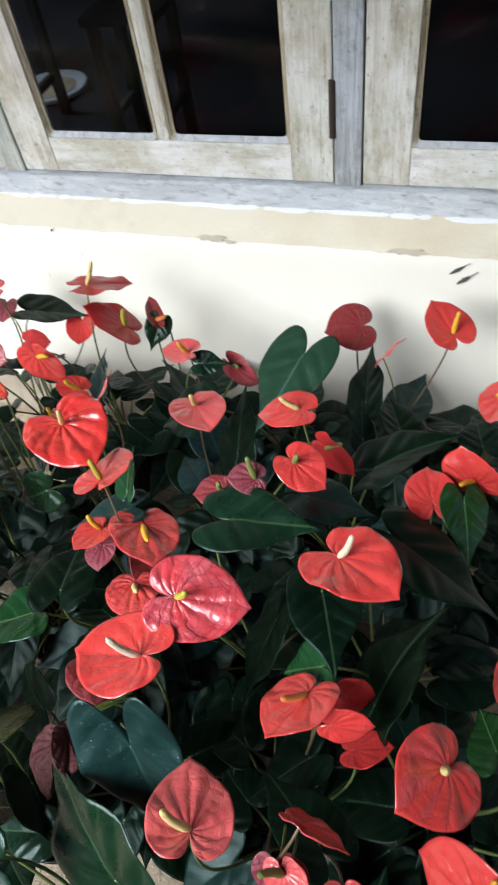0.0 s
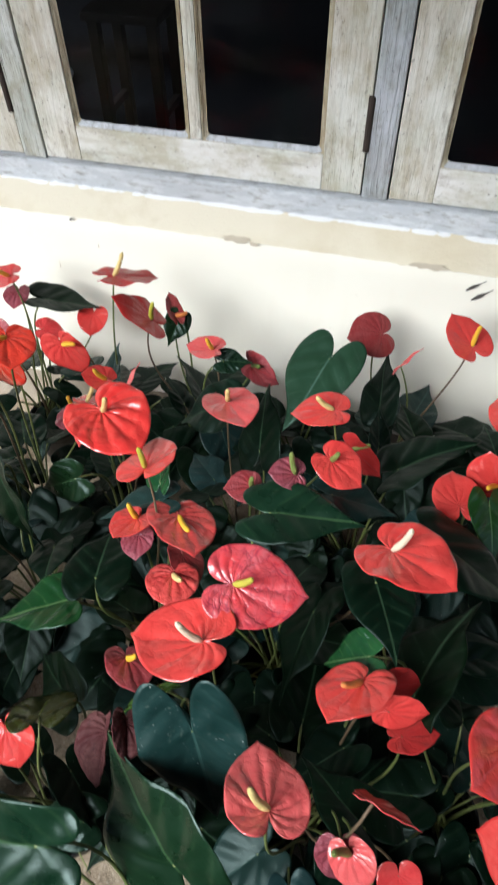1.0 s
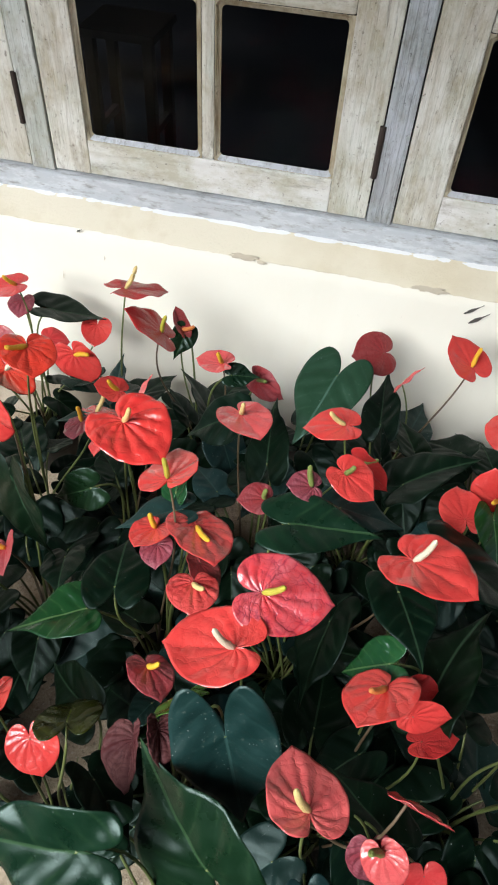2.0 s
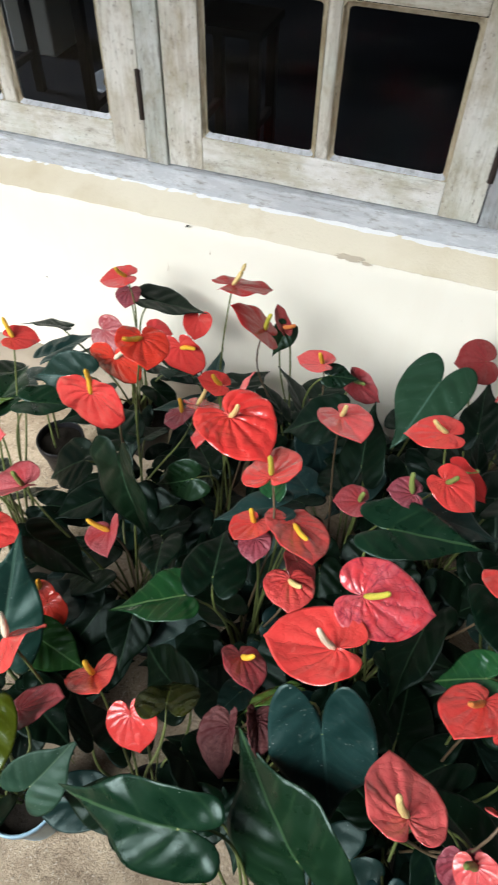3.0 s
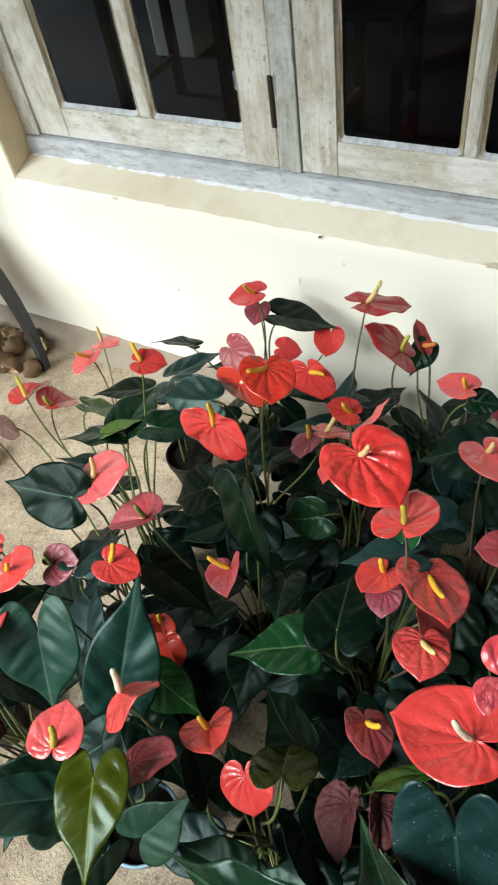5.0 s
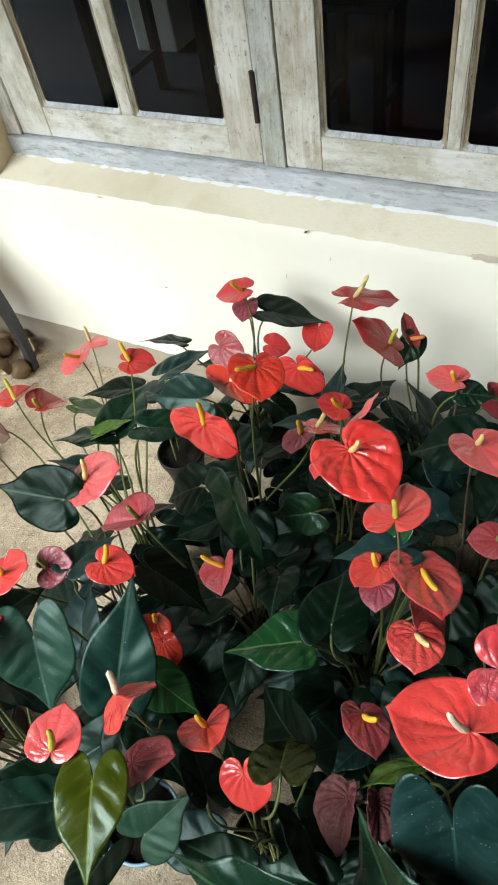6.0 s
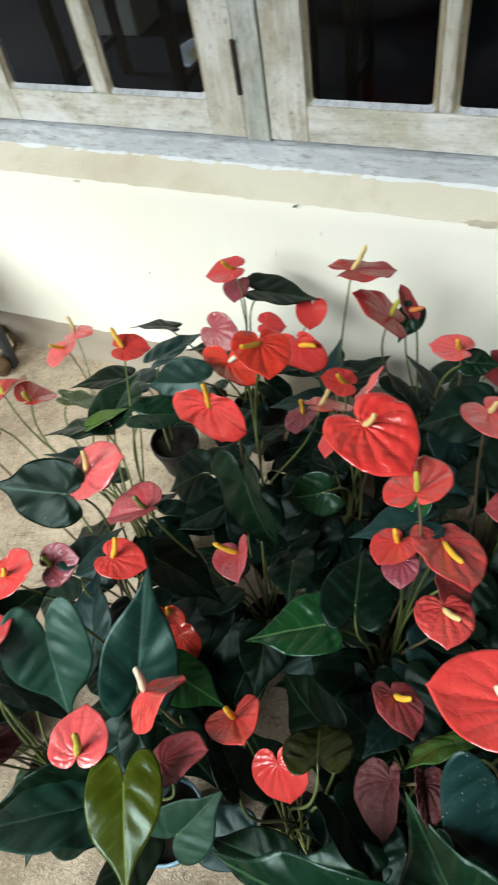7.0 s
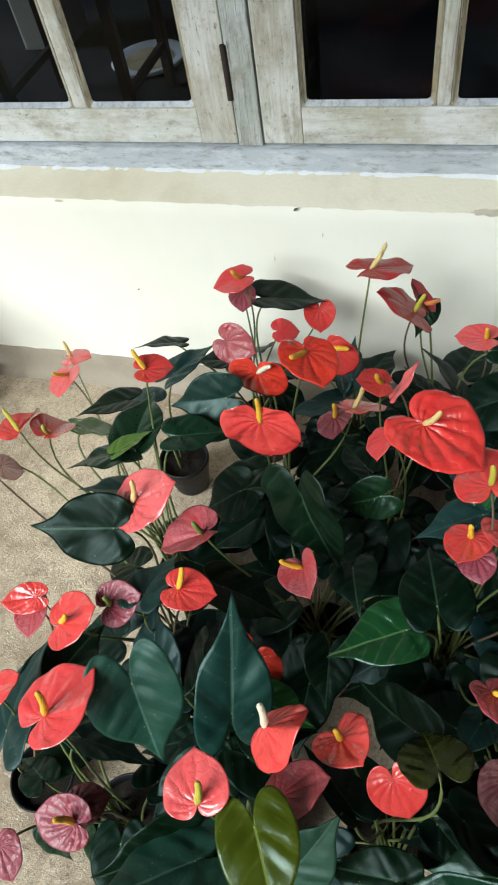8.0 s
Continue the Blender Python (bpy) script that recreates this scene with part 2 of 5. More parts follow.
LEAF = {
    # shade is partly in these colours: dark kept low, leaves in the light lifted
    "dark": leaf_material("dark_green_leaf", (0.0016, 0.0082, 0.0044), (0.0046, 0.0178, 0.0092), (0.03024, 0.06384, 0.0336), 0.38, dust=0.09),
    "green": leaf_material("green_leaf", (0.0038, 0.0195, 0.0105), (0.0096, 0.0385, 0.0190), (0.04032, 0.08736, 0.03696), 0.30, dust=0.08),
    "blue": leaf_material("bluish_green_leaf", (0.0053, 0.0242, 0.0260), (0.0148, 0.0474, 0.0497), (0.02688, 0.06384, 0.05712), 0.40, dust=0.55),
    "bright": leaf_material("fresh_green_leaf", (0.0090, 0.0520, 0.0190), (0.0210, 0.0980, 0.0300), (0.10, 0.20, 0.07), 0.16, 0.15, 0.03),
    # teal: base colour lightened to carry the sky's sheen on these leaves
    "teal": leaf_material("teal_sky_sheen_leaf", (0.0095, 0.0430, 0.0350), (0.0210, 0.0760, 0.0600), (0.06, 0.12, 0.09), 0.41, dust=0.3),
    "lime": leaf_material("pale_green_young_leaf", (0.0656, 0.1688, 0.0312), (0.1116, 0.2500, 0.0500), (0.16, 0.28, 0.08), 0.22, 0.25, 0.03),
    "deepolive": leaf_material("dark_olive_leaf", (0.018, 0.030, 0.004), (0.032, 0.050, 0.006), (0.10, 0.13, 0.03), 0.24, 0.2, 0.03),
    "olive": leaf_material("olive_young_leaf", (0.04275, 0.07125, 0.0057), (0.08075, 0.1187, 0.0095), (0.209, 0.266, 0.057), 0.20, 0.25, 0.03),
    "grey": leaf_material("dull_grey_green_leaf", (0.0165, 0.0482, 0.0291), (0.0329, 0.0784, 0.0470), (0.072, 0.12, 0.072), 0.5, dust=0.5),
}


FAN = 5.2                # main veins over half a spathe, in half turns


def spathe_material(name, main, other, amount, vein, veining, gloss=0.11, relief=0.5):
    """A waxy spathe: two colours in clouds, a net of veins, gloss."""
    n = Nodes(name)
    uv = n.coords((1, 1, 1), "UV")
    obj = n.coords()
    rnd = n.add("ShaderNodeObjectInfo").outputs["Random"]
    cloud = n.noise(obj, 26, 4, 0.6, 0.38, 0.64)
    warp = n.add("ShaderNodeTexNoise", Scale=8.0, Detail=4.0)
    n.link(uv, warp.inputs["Vector"])
    bent = n.mix(0.2, uv, n.mix(1.0, warp.outputs["Color"], (0.5, 0.5, 0.5), "SUBTRACT"), "ADD")
    sep = n.add("ShaderNodeSeparateXYZ")
    n.link(bent, sep.inputs[0])
    x, y = n.math("MULTIPLY", n.math("SUBTRACT", sep.outputs[0], 0.5), 2.0), n.math("MULTIPLY", n.math("SUBTRACT", sep.outputs[1], 0.3), 2.0)
    rad = n.math("SQRT", n.math("ADD", n.math("MULTIPLY", x, x), n.math("MULTIPLY", y, y)))
    fan = n.math("MULTIPLY", n.math("MULTIPLY", n.math("ARCTAN2", n.math("ABSOLUTE", x), y), n.math("ADD", n.math("MULTIPLY", rad, 0.8), 1.0)), FAN)
    main_vein = n.math("ABSOLUTE", n.math("SINE", fan))
    lane = n.math("FLOOR", n.math("DIVIDE", fan, math.pi))
    cross = n.math("ABSOLUTE", n.math("SINE", n.math("ADD", n.math("MULTIPLY", rad, 22.0), n.math("MULTIPLY", lane, 1.9))))
    fine = n.noise(obj, 300, 3, 0.6, 0.3, 0.7)
    col = n.mix(n.math("MULTIPLY", cloud, amount), main, other)
    col = n.mix(n.math("MULTIPLY", rnd, 0.15), col, tuple(c * 0.7 for c in main))
    breakup = n.noise(obj, 42, 4, 0.6, 0.38, 0.66)
    fan2 = n.math("MULTIPLY", fan, 1.5)
    lane2 = n.math("FLOOR", n.math("DIVIDE", fan2, math.pi))
    cells = n.math("MULTIPLY", n.math("ABSOLUTE", n.math("SINE", fan2)), n.math("ABSOLUTE", n.math("SINE", n.math("ADD", n.math("MULTIPLY", rad, 27.0), n.math("MULTIPLY", lane2, 2.3)))))
    net = n.math("POWER", n.math("SUBTRACT", 1.0, n.math("POWER", cells, 0.6)), 2.6)
    outer = n.add("ShaderNodeMapRange")
    outer.inputs["From Min"].default_value, outer.inputs["From Max"].default_value = 0.15, 0.6
    n.link(rad, outer.inputs["Value"])
    blush = n.math("MULTIPLY", n.math("MULTIPLY", n.math("POWER", cells, 1.5), outer.outputs["Result"]), n.math("MULTIPLY", n.noise(obj, 38, 3, 0.6, 0.35, 0.65), min(0.85, 0.2 + veining)))
    col = n.mix(blush, col, other)
    near = n.math("POWER", n.math("SUBTRACT", 1.0, n.math("MULTIPLY", n.math("POWER", main_vein, 0.6), n.math("ADD", 0.45, n.math("MULTIPLY", n.math("POWER", cross, 0.6), 0.55)))), 2.2)
    col = n.mix(n.math("MINIMUM", n.math("MULTIPLY", n.math("MULTIPLY", n.math("MAXIMUM", net, n.math("MULTIPLY", near, 0.7)), breakup), veining * 1.2), 0.9), col, vein)
    flecks = n.noise(obj, 170, 3, 0.6, 0.58, 0.68)
    col = n.mix(n.math("MULTIPLY", flecks, veining * 0.3), col, other)
    n.bump(n.math("ADD", n.math("ADD", n.math("MULTIPLY", near, -0.40), n.math("MULTIPLY", n.math("MULTIPLY", n.math("POWER", cells, 0.7), n.noise(obj, 24, 3, 0.6, 0.30, 0.62)), 0.36)), n.math("MULTIPLY", fine, 0.02)), relief, 0.0032)
    n.done(col, spread(n, cloud, gloss + 0.04, gloss + 0.14), spec=0.45 if gloss < 0.25 else 0.3)
    n.bsdf.inputs["Coat Weight"].default_value = 1.0 if gloss < 0.25 else 0.3 if gloss < 0.5 else 0.0
    n.bsdf.inputs["Coat Roughness"].default_value = 0.09
    tr = n.add("ShaderNodeBsdfTranslucent")
    n.link(col, tr.inputs["Color"])
    ms = n.add("ShaderNodeMixShader", Fac=0.2)
    n.link(n.bsdf.outputs[0], ms.inputs[1])
    n.link(tr.outputs[0], ms.inputs[2])
    n.link(ms.outputs[0], n.out.inputs["Surface"])
    return n.mat


SPATHE = {
    "red": spathe_material("red_spathe", (0.688, 0.053, 0.049), (0.744, 0.089, 0.076), 0.5, (0.428, 0.014, 0.014), 0.14, relief=0.42),
    "bright": spathe_material("glossy_red_spathe", (0.707, 0.040, 0.037), (0.763, 0.085, 0.068), 0.5, (0.465, 0.014, 0.014), 0.14),
    "orange": spathe_material("orange_red_spathe", (0.735, 0.044, 0.025), (0.775, 0.072, 0.042), 0.5, (0.539, 0.021, 0.009), 0.12, relief=0.45),
    # a little of the pale sheen is put into this pink
    "pink": spathe_material("pink_red_spathe", (0.745, 0.092, 0.097), (0.785, 0.175, 0.170), 0.55, (0.54, 0.035, 0.040), 0.22, relief=0.35),
    "pinkred": spathe_material("rose_red_spathe", (0.679, 0.054, 0.058), (0.735, 0.116, 0.108), 0.5, (0.428, 0.019, 0.024), 0.2, relief=0.3),
    "deep": spathe_material("deep_red_spathe", (0.521, 0.030, 0.032), (0.595, 0.054, 0.046), 0.5, (0.300, 0.012, 0.014), 0.2, 0.3),
    "dark": spathe_material("dark_red_spathe", (0.300, 0.032, 0.037), (0.380, 0.094, 0.090), 0.5, (0.150, 0.010, 0.014), 0.4, 0.32),
    "faded": spathe_material("dusky_faded_spathe", (0.391, 0.043, 0.052), (0.428, 0.131, 0.143), 0.7, (0.200, 0.022, 0.040), 0.6, 0.3),
    "purple": spathe_material("purple_faded_spathe", (0.27, 0.045, 0.062), (0.31, 0.098, 0.125), 0.7, (0.12, 0.018, 0.038), 0.7, 0.30),
    "purplered": spathe_material("purple_veined_spathe", (0.66, 0.052, 0.062), (0.54, 0.125, 0.150), 0.6, (0.20, 0.024, 0.060), 0.85, 0.14, 0.62),
    "veined": spathe_material("ribbed_red_spathe", (0.688, 0.065, 0.064), (0.744, 0.124, 0.111), 0.6, (0.391, 0.014, 0.018), 0.4, 0.10, 0.66),
    "pinkveined": spathe_material("ribbed_pink_spathe", (0.725, 0.110, 0.116), (0.744, 0.170, 0.159), 0.6, (0.428, 0.020, 0.027), 0.3, 0.10, 0.48),
    "withered": spathe_material("withered_brown_purple_spathe", (0.095, 0.022, 0.026), (0.17, 0.068, 0.066), 0.8, (0.04, 0.010, 0.013), 0.6, 0.55),
    "dried": plain("dried_brown_spathe", (0.10, 0.045, 0.03), 0.7),
}
SPATHE_WORDS = {"orange": "bright orange-red heart-shaped spathe", "faded": "dusky faded red spathe", "purple": "purple faded old spathe", "purplered": "red spathe with purple net of veins",
                "pink": "pink-red glossy spathe", "dried": "dried brown spathe", "withered": "withered brown-purple spathe", "dark": "dark red spathe", "deep": "deep red spathe"}
SPADIX = {
    "yellow": plain("yellow_spadix", (0.88, 0.49, 0.03), 0.5, scale=900, vary=0.25, relief=0.8),
    "white": plain("cream_white_spadix", (0.82, 0.74, 0.55), 0.5, scale=900, vary=0.2, relief=0.8),
    "cream": plain("pale_yellow_spadix", (0.80, 0.62, 0.25), 0.5, scale=900, vary=0.2, relief=0.8),
    "lime": plain("yellow_green_spadix", (0.52, 0.48, 0.05), 0.5, scale=900, vary=0.25, relief=0.8),
    "green": plain("green_spadix", (0.20, 0.26, 0.06), 0.5, scale=900, vary=0.25, relief=0.8),
    "orange": plain("orange_spadix", (0.75, 0.25, 0.06), 0.5, scale=900, vary=0.25, relief=0.8),
}
stem_green = plain("olive_green_stem", (0.12, 0.15, 0.045), 0.45, scale=200, vary=0.4)
shoot_mat = plain("pale_green_shoot", (0.26, 0.30, 0.10), 0.5, scale=200, vary=0.4)
stem_red = plain("brownish_stem", (0.12, 0.085, 0.05), 0.45, scale=200, vary=0.4)
black_plastic = plain("black_plastic", (0.009, 0.009, 0.011), 0.5, scale=40, vary=0.4, spec=0.25)
blue_plastic = plain("pale_blue_plastic", (0.30, 0.47, 0.60), 0.4, scale=40, vary=0.25)
soil_mat = plain("potting_soil", (0.009, 0.007, 0.005), 0.95, scale=150, vary=0.7, relief=1.0, spec=0.1)
husk_mat = plain("dry_brown_husk", (0.17, 0.105, 0.052), 0.75, scale=70, vary=0.85, relief=0.9)
husk_in = plain("pale_husk_inside", (0.60, 0.47, 0.27), 0.8, scale=70, vary=0.8, relief=0.7)
chair_mat = plain("dark_grey_painted_wood", (0.035, 0.037, 0.043), 0.5, scale=50, vary=0.5)
tile_mat = plain("white_board", (0.80, 0.80, 0.78), 0.5, scale=20, vary=0.08)
rust_mat = plain("dark_rusty_iron", (0.045, 0.032, 0.026), 0.7, 0.4, scale=150, vary=0.7, relief=0.45)
mark_mat = plain("black_smear", (0.085, 0.08, 0.07), 0.8, scale=120, vary=0.6)
floor_mat = concrete()
# room floor cement, darkened in its colour to stand for the unlit room
room_floor_mat = plain("room_floor_gloom", (0.040, 0.037, 0.037), 0.8, scale=25, vary=0.5, spec=0.1)
sill_mat = painted_sill()
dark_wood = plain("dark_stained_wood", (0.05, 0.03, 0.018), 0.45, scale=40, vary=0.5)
ground_mat = plain("shaded_garden_soil", (0.035, 0.036, 0.022), 0.95, scale=6, vary=0.6, relief=0.8)
roof_mat = plain("unseen_ceiling_dark", (0.045, 0.042, 0.042), 0.8, scale=12, vary=0.4)


def glass():
    n = Nodes("window_glass")
    n.bsdf.inputs["Transmission Weight"].default_value = 1.0
    n.bsdf.inputs["IOR"].default_value = 1.14
    v = n.coords()
    smear = n.noise(v, 7, 4, 0.6, 0.45, 0.8)
    return n.done((0.74, 0.82, 0.92), spread(n, smear, 0.0, 0.03))


glass_mat = glass()


# ---- small mesh tools ----
def mesh_ob(name, verts, faces, material, parent=None, label="", smooth=False, uv=None, mats=None, face_mats=None):
    me = bpy.data.meshes.new(name)
    me.from_pydata([tuple(v) for v in verts], [], faces)
    me.materials.append(material)
    for m in mats or ():
        me.materials.append(m)
    if face_mats is not None:
        me.polygons.foreach_set("material_index", face_mats)
    if smooth:
        me.polygons.foreach_set("use_smooth", [True] * len(me.polygons))
    if uv is not None:
        layer = me.uv_layers.new(name="flat")
        loops = np.zeros(len(me.loops), dtype=np.int32)
        me.loops.foreach_get("vertex_index", loops)
        layer.data.foreach_set("uv", np.asarray(uv, dtype=np.float32)[loops].ravel())
    me.update()
    ob = new(name, me)
    if parent is not None:
        ob.parent = parent
    if label:
        ob["label"] = label
    return ob


def part(name, bm, material, parent=None, label="", smooth=False):
    """Links a bmesh as one mesh object under a thing or a part."""
    me = bpy.data.meshes.new(name)
    bm.to_mesh(me)
    bm.free()
    me.materials.append(material)
    if smooth:
        me.polygons.foreach_set("use_smooth", [True] * len(me.polygons))
    ob = new(name, me)
    if parent is not None:
        ob.parent = parent
    if label:
        ob["label"] = label
    return ob


def box_bm(lo, hi, bevel=0.0):
    bm = bmesh.new()
    bmesh.ops.create_cube(bm, size=1)
    lo, hi = Vector(lo), Vector(hi)
    for v in bm.verts:
        v.co = Vector(((lo[i] + hi[i]) / 2 + v.co[i] * (hi[i] - lo[i]) for i in range(3)))
    if bevel:
        bmesh.ops.bevel(bm, geom=bm.edges[:], offset=bevel, segments=2, affect="EDGES", profile=0.6)
    return bm


def box(name, lo, hi, material, parent=None, label="", bevel=0.0):
    return part(name, box_bm(lo, hi, bevel), material, parent, label)


def member(name, lo, hi, axis, material, parent, bevel=0.003):
    """A timber: its own z runs along the grain."""
    lo, hi = Vector(lo), Vector(hi)
    mid, size = (lo + hi) / 2, hi - lo
    if axis == "z":
        bm, turn = box_bm(-size / 2, size / 2, bevel), Matrix()
    else:
        s = Vector((size[2], size[1], size[0]))
        bm, turn = box_bm(-s / 2, s / 2, bevel), Matrix.Rotation(radians(90), 4, "Y")
    ob = part(name, bm, material, parent)
    ob.matrix_basis = Matrix.Translation(mid) @ turn
    return ob


def tube(points, radii, sides=7, cap=True):
    """Verts and faces of a round tube along a row of points."""
    pts = [Vector(p) for p in points]
    verts, faces = [], []
    up = Vector((0.31, 0.17, 0.93)).normalized()
    for i, p in enumerate(pts):
        d = (pts[min(i + 1, len(pts) - 1)] - pts[max(i - 1, 0)]).normalized()
        a = d.cross(up)
        if a.length < 0.05:
            a = d.cross(Vector((1, 0, 0)))
        a.normalize()
        b = d.cross(a)
        for k in range(sides):
            w = 2 * math.pi * k / sides
            verts.append(p + (a * math.cos(w) + b * math.sin(w)) * radii[i])
    for i in range(len(pts) - 1):
        for k in range(sides):
            k2 = (k + 1) % sides
            faces.append((i * sides + k, i * sides + k2, (i + 1) * sides + k2, (i + 1) * sides + k))
    if cap:
        faces.append(tuple(range(sides))[::-1])
        faces.append(tuple((len(pts) - 1) * sides + k for k in range(sides)))
    return verts, faces


def lathe(profile, sides=28):
    verts, faces = [], []
    for r, z in profile:
        for k in range(sides):
            w = 2 * math.pi * k / sides
            verts.append((r * math.cos(w), r * math.sin(w), z))
    for i in range(len(profile) - 1):
        for k in range(sides):
            k2 = (k + 1) % sides
            faces.append((i * sides + k, i * sides + k2, (i + 1) * sides + k2, (i + 1) * sides + k))
    return verts, faces


def bezier(p0, p1, p2, p3, count):
    out = []
    for i in range(count):
        t = i / (count - 1)
        s = 1 - t
        out.append(p0 * s ** 3 + p1 * 3 * s * s * t + p2 * 3 * s * t * t + p3 * t ** 3)
    return out


def setting(ob, label, category):
    return tagged(ob, label, category, kind="structure")


# ---- floor, wall, roof ----
def sheet(name, x0, x1, y0, y1, z, nx, ny, material, relief):
    verts = [(x0 + (x1 - x0) * i / nx, y0 + (y1 - y0) * j / ny, z + relief * noise.noise(Vector((i * 0.9, j * 0.9, 3.1)))) for j in range(ny + 1) for i in range(nx + 1)]
    faces = [(j * (nx + 1) + i, j * (nx + 1) + i + 1, (j + 1) * (nx + 1) + i + 1, (j + 1) * (nx + 1) + i) for j in range(ny) for i in range(nx)]
    return mesh_ob(name, verts, faces, material, smooth=True)


setting(sheet("floor", -4.2, 3.2, -1.1, 1.40, FLOOR, 120, 50, floor_mat, 0.0025), "worn tan concrete porch floor with grit and stains", "floor")
setting(box("porch_edge", (-4.2, -1.22, -0.30), (3.2, -1.1, FLOOR - 0.004), raw_cement, bevel=0.01), "bare cement edge of the porch floor", "kerb")
setting(sheet("ground", -60, 60, -60, -1.2, -0.28, 40, 30, ground_mat, 0.03), "shaded garden soil beyond the porch", "ground")
# unseen ceiling, added with its front edge set to limit light from above
setting(box("ceiling", (-4.2, -0.45, 2.45), (3.2, 1.292, 2.53), roof_mat), "unseen ceiling added to hold back the sky light", "ceiling")

# two unseen blocks, added to cut the front light on the floor and the right
setting(box("low_light_block", (-0.80, -0.72, FLOOR + 0.003), (-0.205, -0.62, 0.98), block_paint, bevel=0.01), "unseen low block added to shade the floor and low leaves", "wall")
setting(box("tall_light_block", (-0.20, -0.66, FLOOR + 0.003), (3.2, -0.56, 2.45), block_paint), "unseen tall block added to shade the plants on the right", "wall")
WIN_L, WIN_R, WIN_T = -1.635, 0.745, 1.86


def plaster_edge(x):
    return 0.567 - 0.003 * (x + 1.64)


# the wall round the window: below, left, right, above
wall = setting(new("wall_north"), "cream-white limewashed plaster wall under the window", "wall")


def wall_below():
    nx, nz = 240, 30
    x0, x1 = WIN_L, WIN_R
    verts, faces = [], []
    for j in range(nz + 1):
        for i in range(nx + 1):
            x = x0 + (x1 - x0) * i / nx
            top = plaster_edge(x) - 0.004 + 0.004 * noise.noise(Vector((x * 9, 0, 2))) + 0.002 * noise.noise(Vector((x * 60, 0, 5)))
            bot = 0.018 + 0.006 * noise.noise(Vector((x * 6, 1, 2))) + 0.003 * noise.noise(Vector((x * 40, 1, 5)))
            z = bot + (top - bot) * j / nz
            calm = min(1, (x - x0) / 0.12, (x1 - x) / 0.12)
            verts.append((x, WALL + 0.0025 * calm * noise.noise(Vector((x * 4, z * 4, 0))) + (0.004 if j == nz else 0), z))
    for j in range(nz):
        for i in range(nx):
            a = j * (nx + 1) + i
            faces.append((a, a + 1, a + nx + 2, a + nx + 1))
    return mesh_ob("plaster_face", verts, faces, white_plaster, wall, smooth=True)


wall_below()
box("wall_core", (-5.1, WALL + 0.012, -0.3), (3.3, 1.498, 0.515), raw_cement, wall)
box("wall_side", (-5.1, WALL, 0.018), (WIN_L, 1.50, 2.75), white_plaster, wall)
box("wall_side", (WIN_R, WALL, 0.018), (3.3, 1.50, 2.75), white_plaster, wall, bevel=0.006)
box("wall_head", (WIN_L, WALL + 0.001, WIN_T), (WIN_R, 1.50, 2.75), white_plaster, wall)
box("reveal", (WIN_L, WALL + 0.003, 0.50), (WIN_L + 0.004, 1.47, WIN_T - 0.004), reveal_plaster, wall)
box("reveal", (WIN_R - 0.004, WALL + 0.003, 0.50), (WIN_R, 1.47, WIN_T - 0.004), reveal_plaster, wall)


def beige_sill():
    nx, ny = 240, 8
    verts, faces = [], []
    for j in range(ny + 1):
        for i in range(nx + 1):
            x = WIN_L + 0.004 + (WIN_R - WIN_L - 0.008) * i / nx
            f = j / ny
            zf = plaster_edge(x) - 0.003
            y = WALL - 0.0025 + 0.103 * f
            z = zf + (0.592 - zf) * min(1, f * 1.15) + 0.0015 * noise.noise(Vector((x * 14, y * 14, 8)))
            if j == 0:
                y += 0.002 * noise.noise(Vector((x * 50, 0, 1)))
                z -= 0.005 * max(0, noise.noise(Vector((x * 21, 0, 3)))) + 0.004 * max(0, noise.noise(Vector((x * 75, 0, 4))))
            verts.append((x, y, z))
    for j in range(ny):
        for i in range(nx):
            a = j * (nx + 1) + i
            faces.append((a, a + 1, a + nx + 2, a + nx + 1))
    return mesh_ob("sill_slope", verts, faces, beige_plaster, wall, smooth=True)


beige_sill()


def chip(x, z, wide, high, seed):
    """A ragged patch where the paint has come off the plaster."""
    verts, n = [(0, 0, 0)], 40
    for k in range(n):
        w = 2 * math.pi * k / n
        r = 0.72 + 0.5 * noise.noise(Vector((math.cos(w) * 2.2 + seed, math.sin(w) * 2.2, seed)))
        verts.append((wide / 2 * r * math.cos(w), 0, high / 2 * r * math.sin(w)))
    faces = [(0, 1 + k, 1 + (k + 1) % n) for k in range(n)]
    ob = mesh_ob("chipped_patch", verts, [f[::-1] for f in faces], raw_plaster, wall, "grey bare patch in the paint")
    ob.location = (x, WALL - 0.0035, z)
    return ob


chip(-0.340, 0.563, 0.085, 0.022, 1.3)
chip(-0.295, 0.556, 0.03, 0.012, 6.1)
chip(0.069, 0.562, 0.10, 0.022, 4.2)
chip(-1.29, 0.556, 0.03, 0.008, 2.2)
chip(0.40, 0.56, 0.09, 0.02, 7.7)


def smear(x, z, length, angle, wide, material=None):
    verts, faces, n = [], [], 14
    for i in range(n + 1):
        f = i / n
        w = wide * (math.sin(math.pi * min(1, f * 1.3)) * 0.7 + 0.2) * (1 + 0.7 * noise.noise(Vector((f * 7, x * 30, 0))))
        verts += [(length * (f - 0.5), 0, -w / 2), (length * (f - 0.5), 0, w / 2)]
    faces = [(2 * i, 2 * i + 2, 2 * i + 3, 2 * i + 1) for i in range(n)]
    ob = mesh_ob("dark_mark", verts, faces, material or mark_mat, wall, "dark smear on the plaster")
    ob.matrix_basis = pose(x, WALL - 0.004, z, 0, -angle, 0)


smear(0.195, 0.511, 0.050, 42, 0.010)
smear(0.178, 0.532, 0.046, 40, 0.008)
smear(0.259, 0.496, 0.012, 80, 0.004)
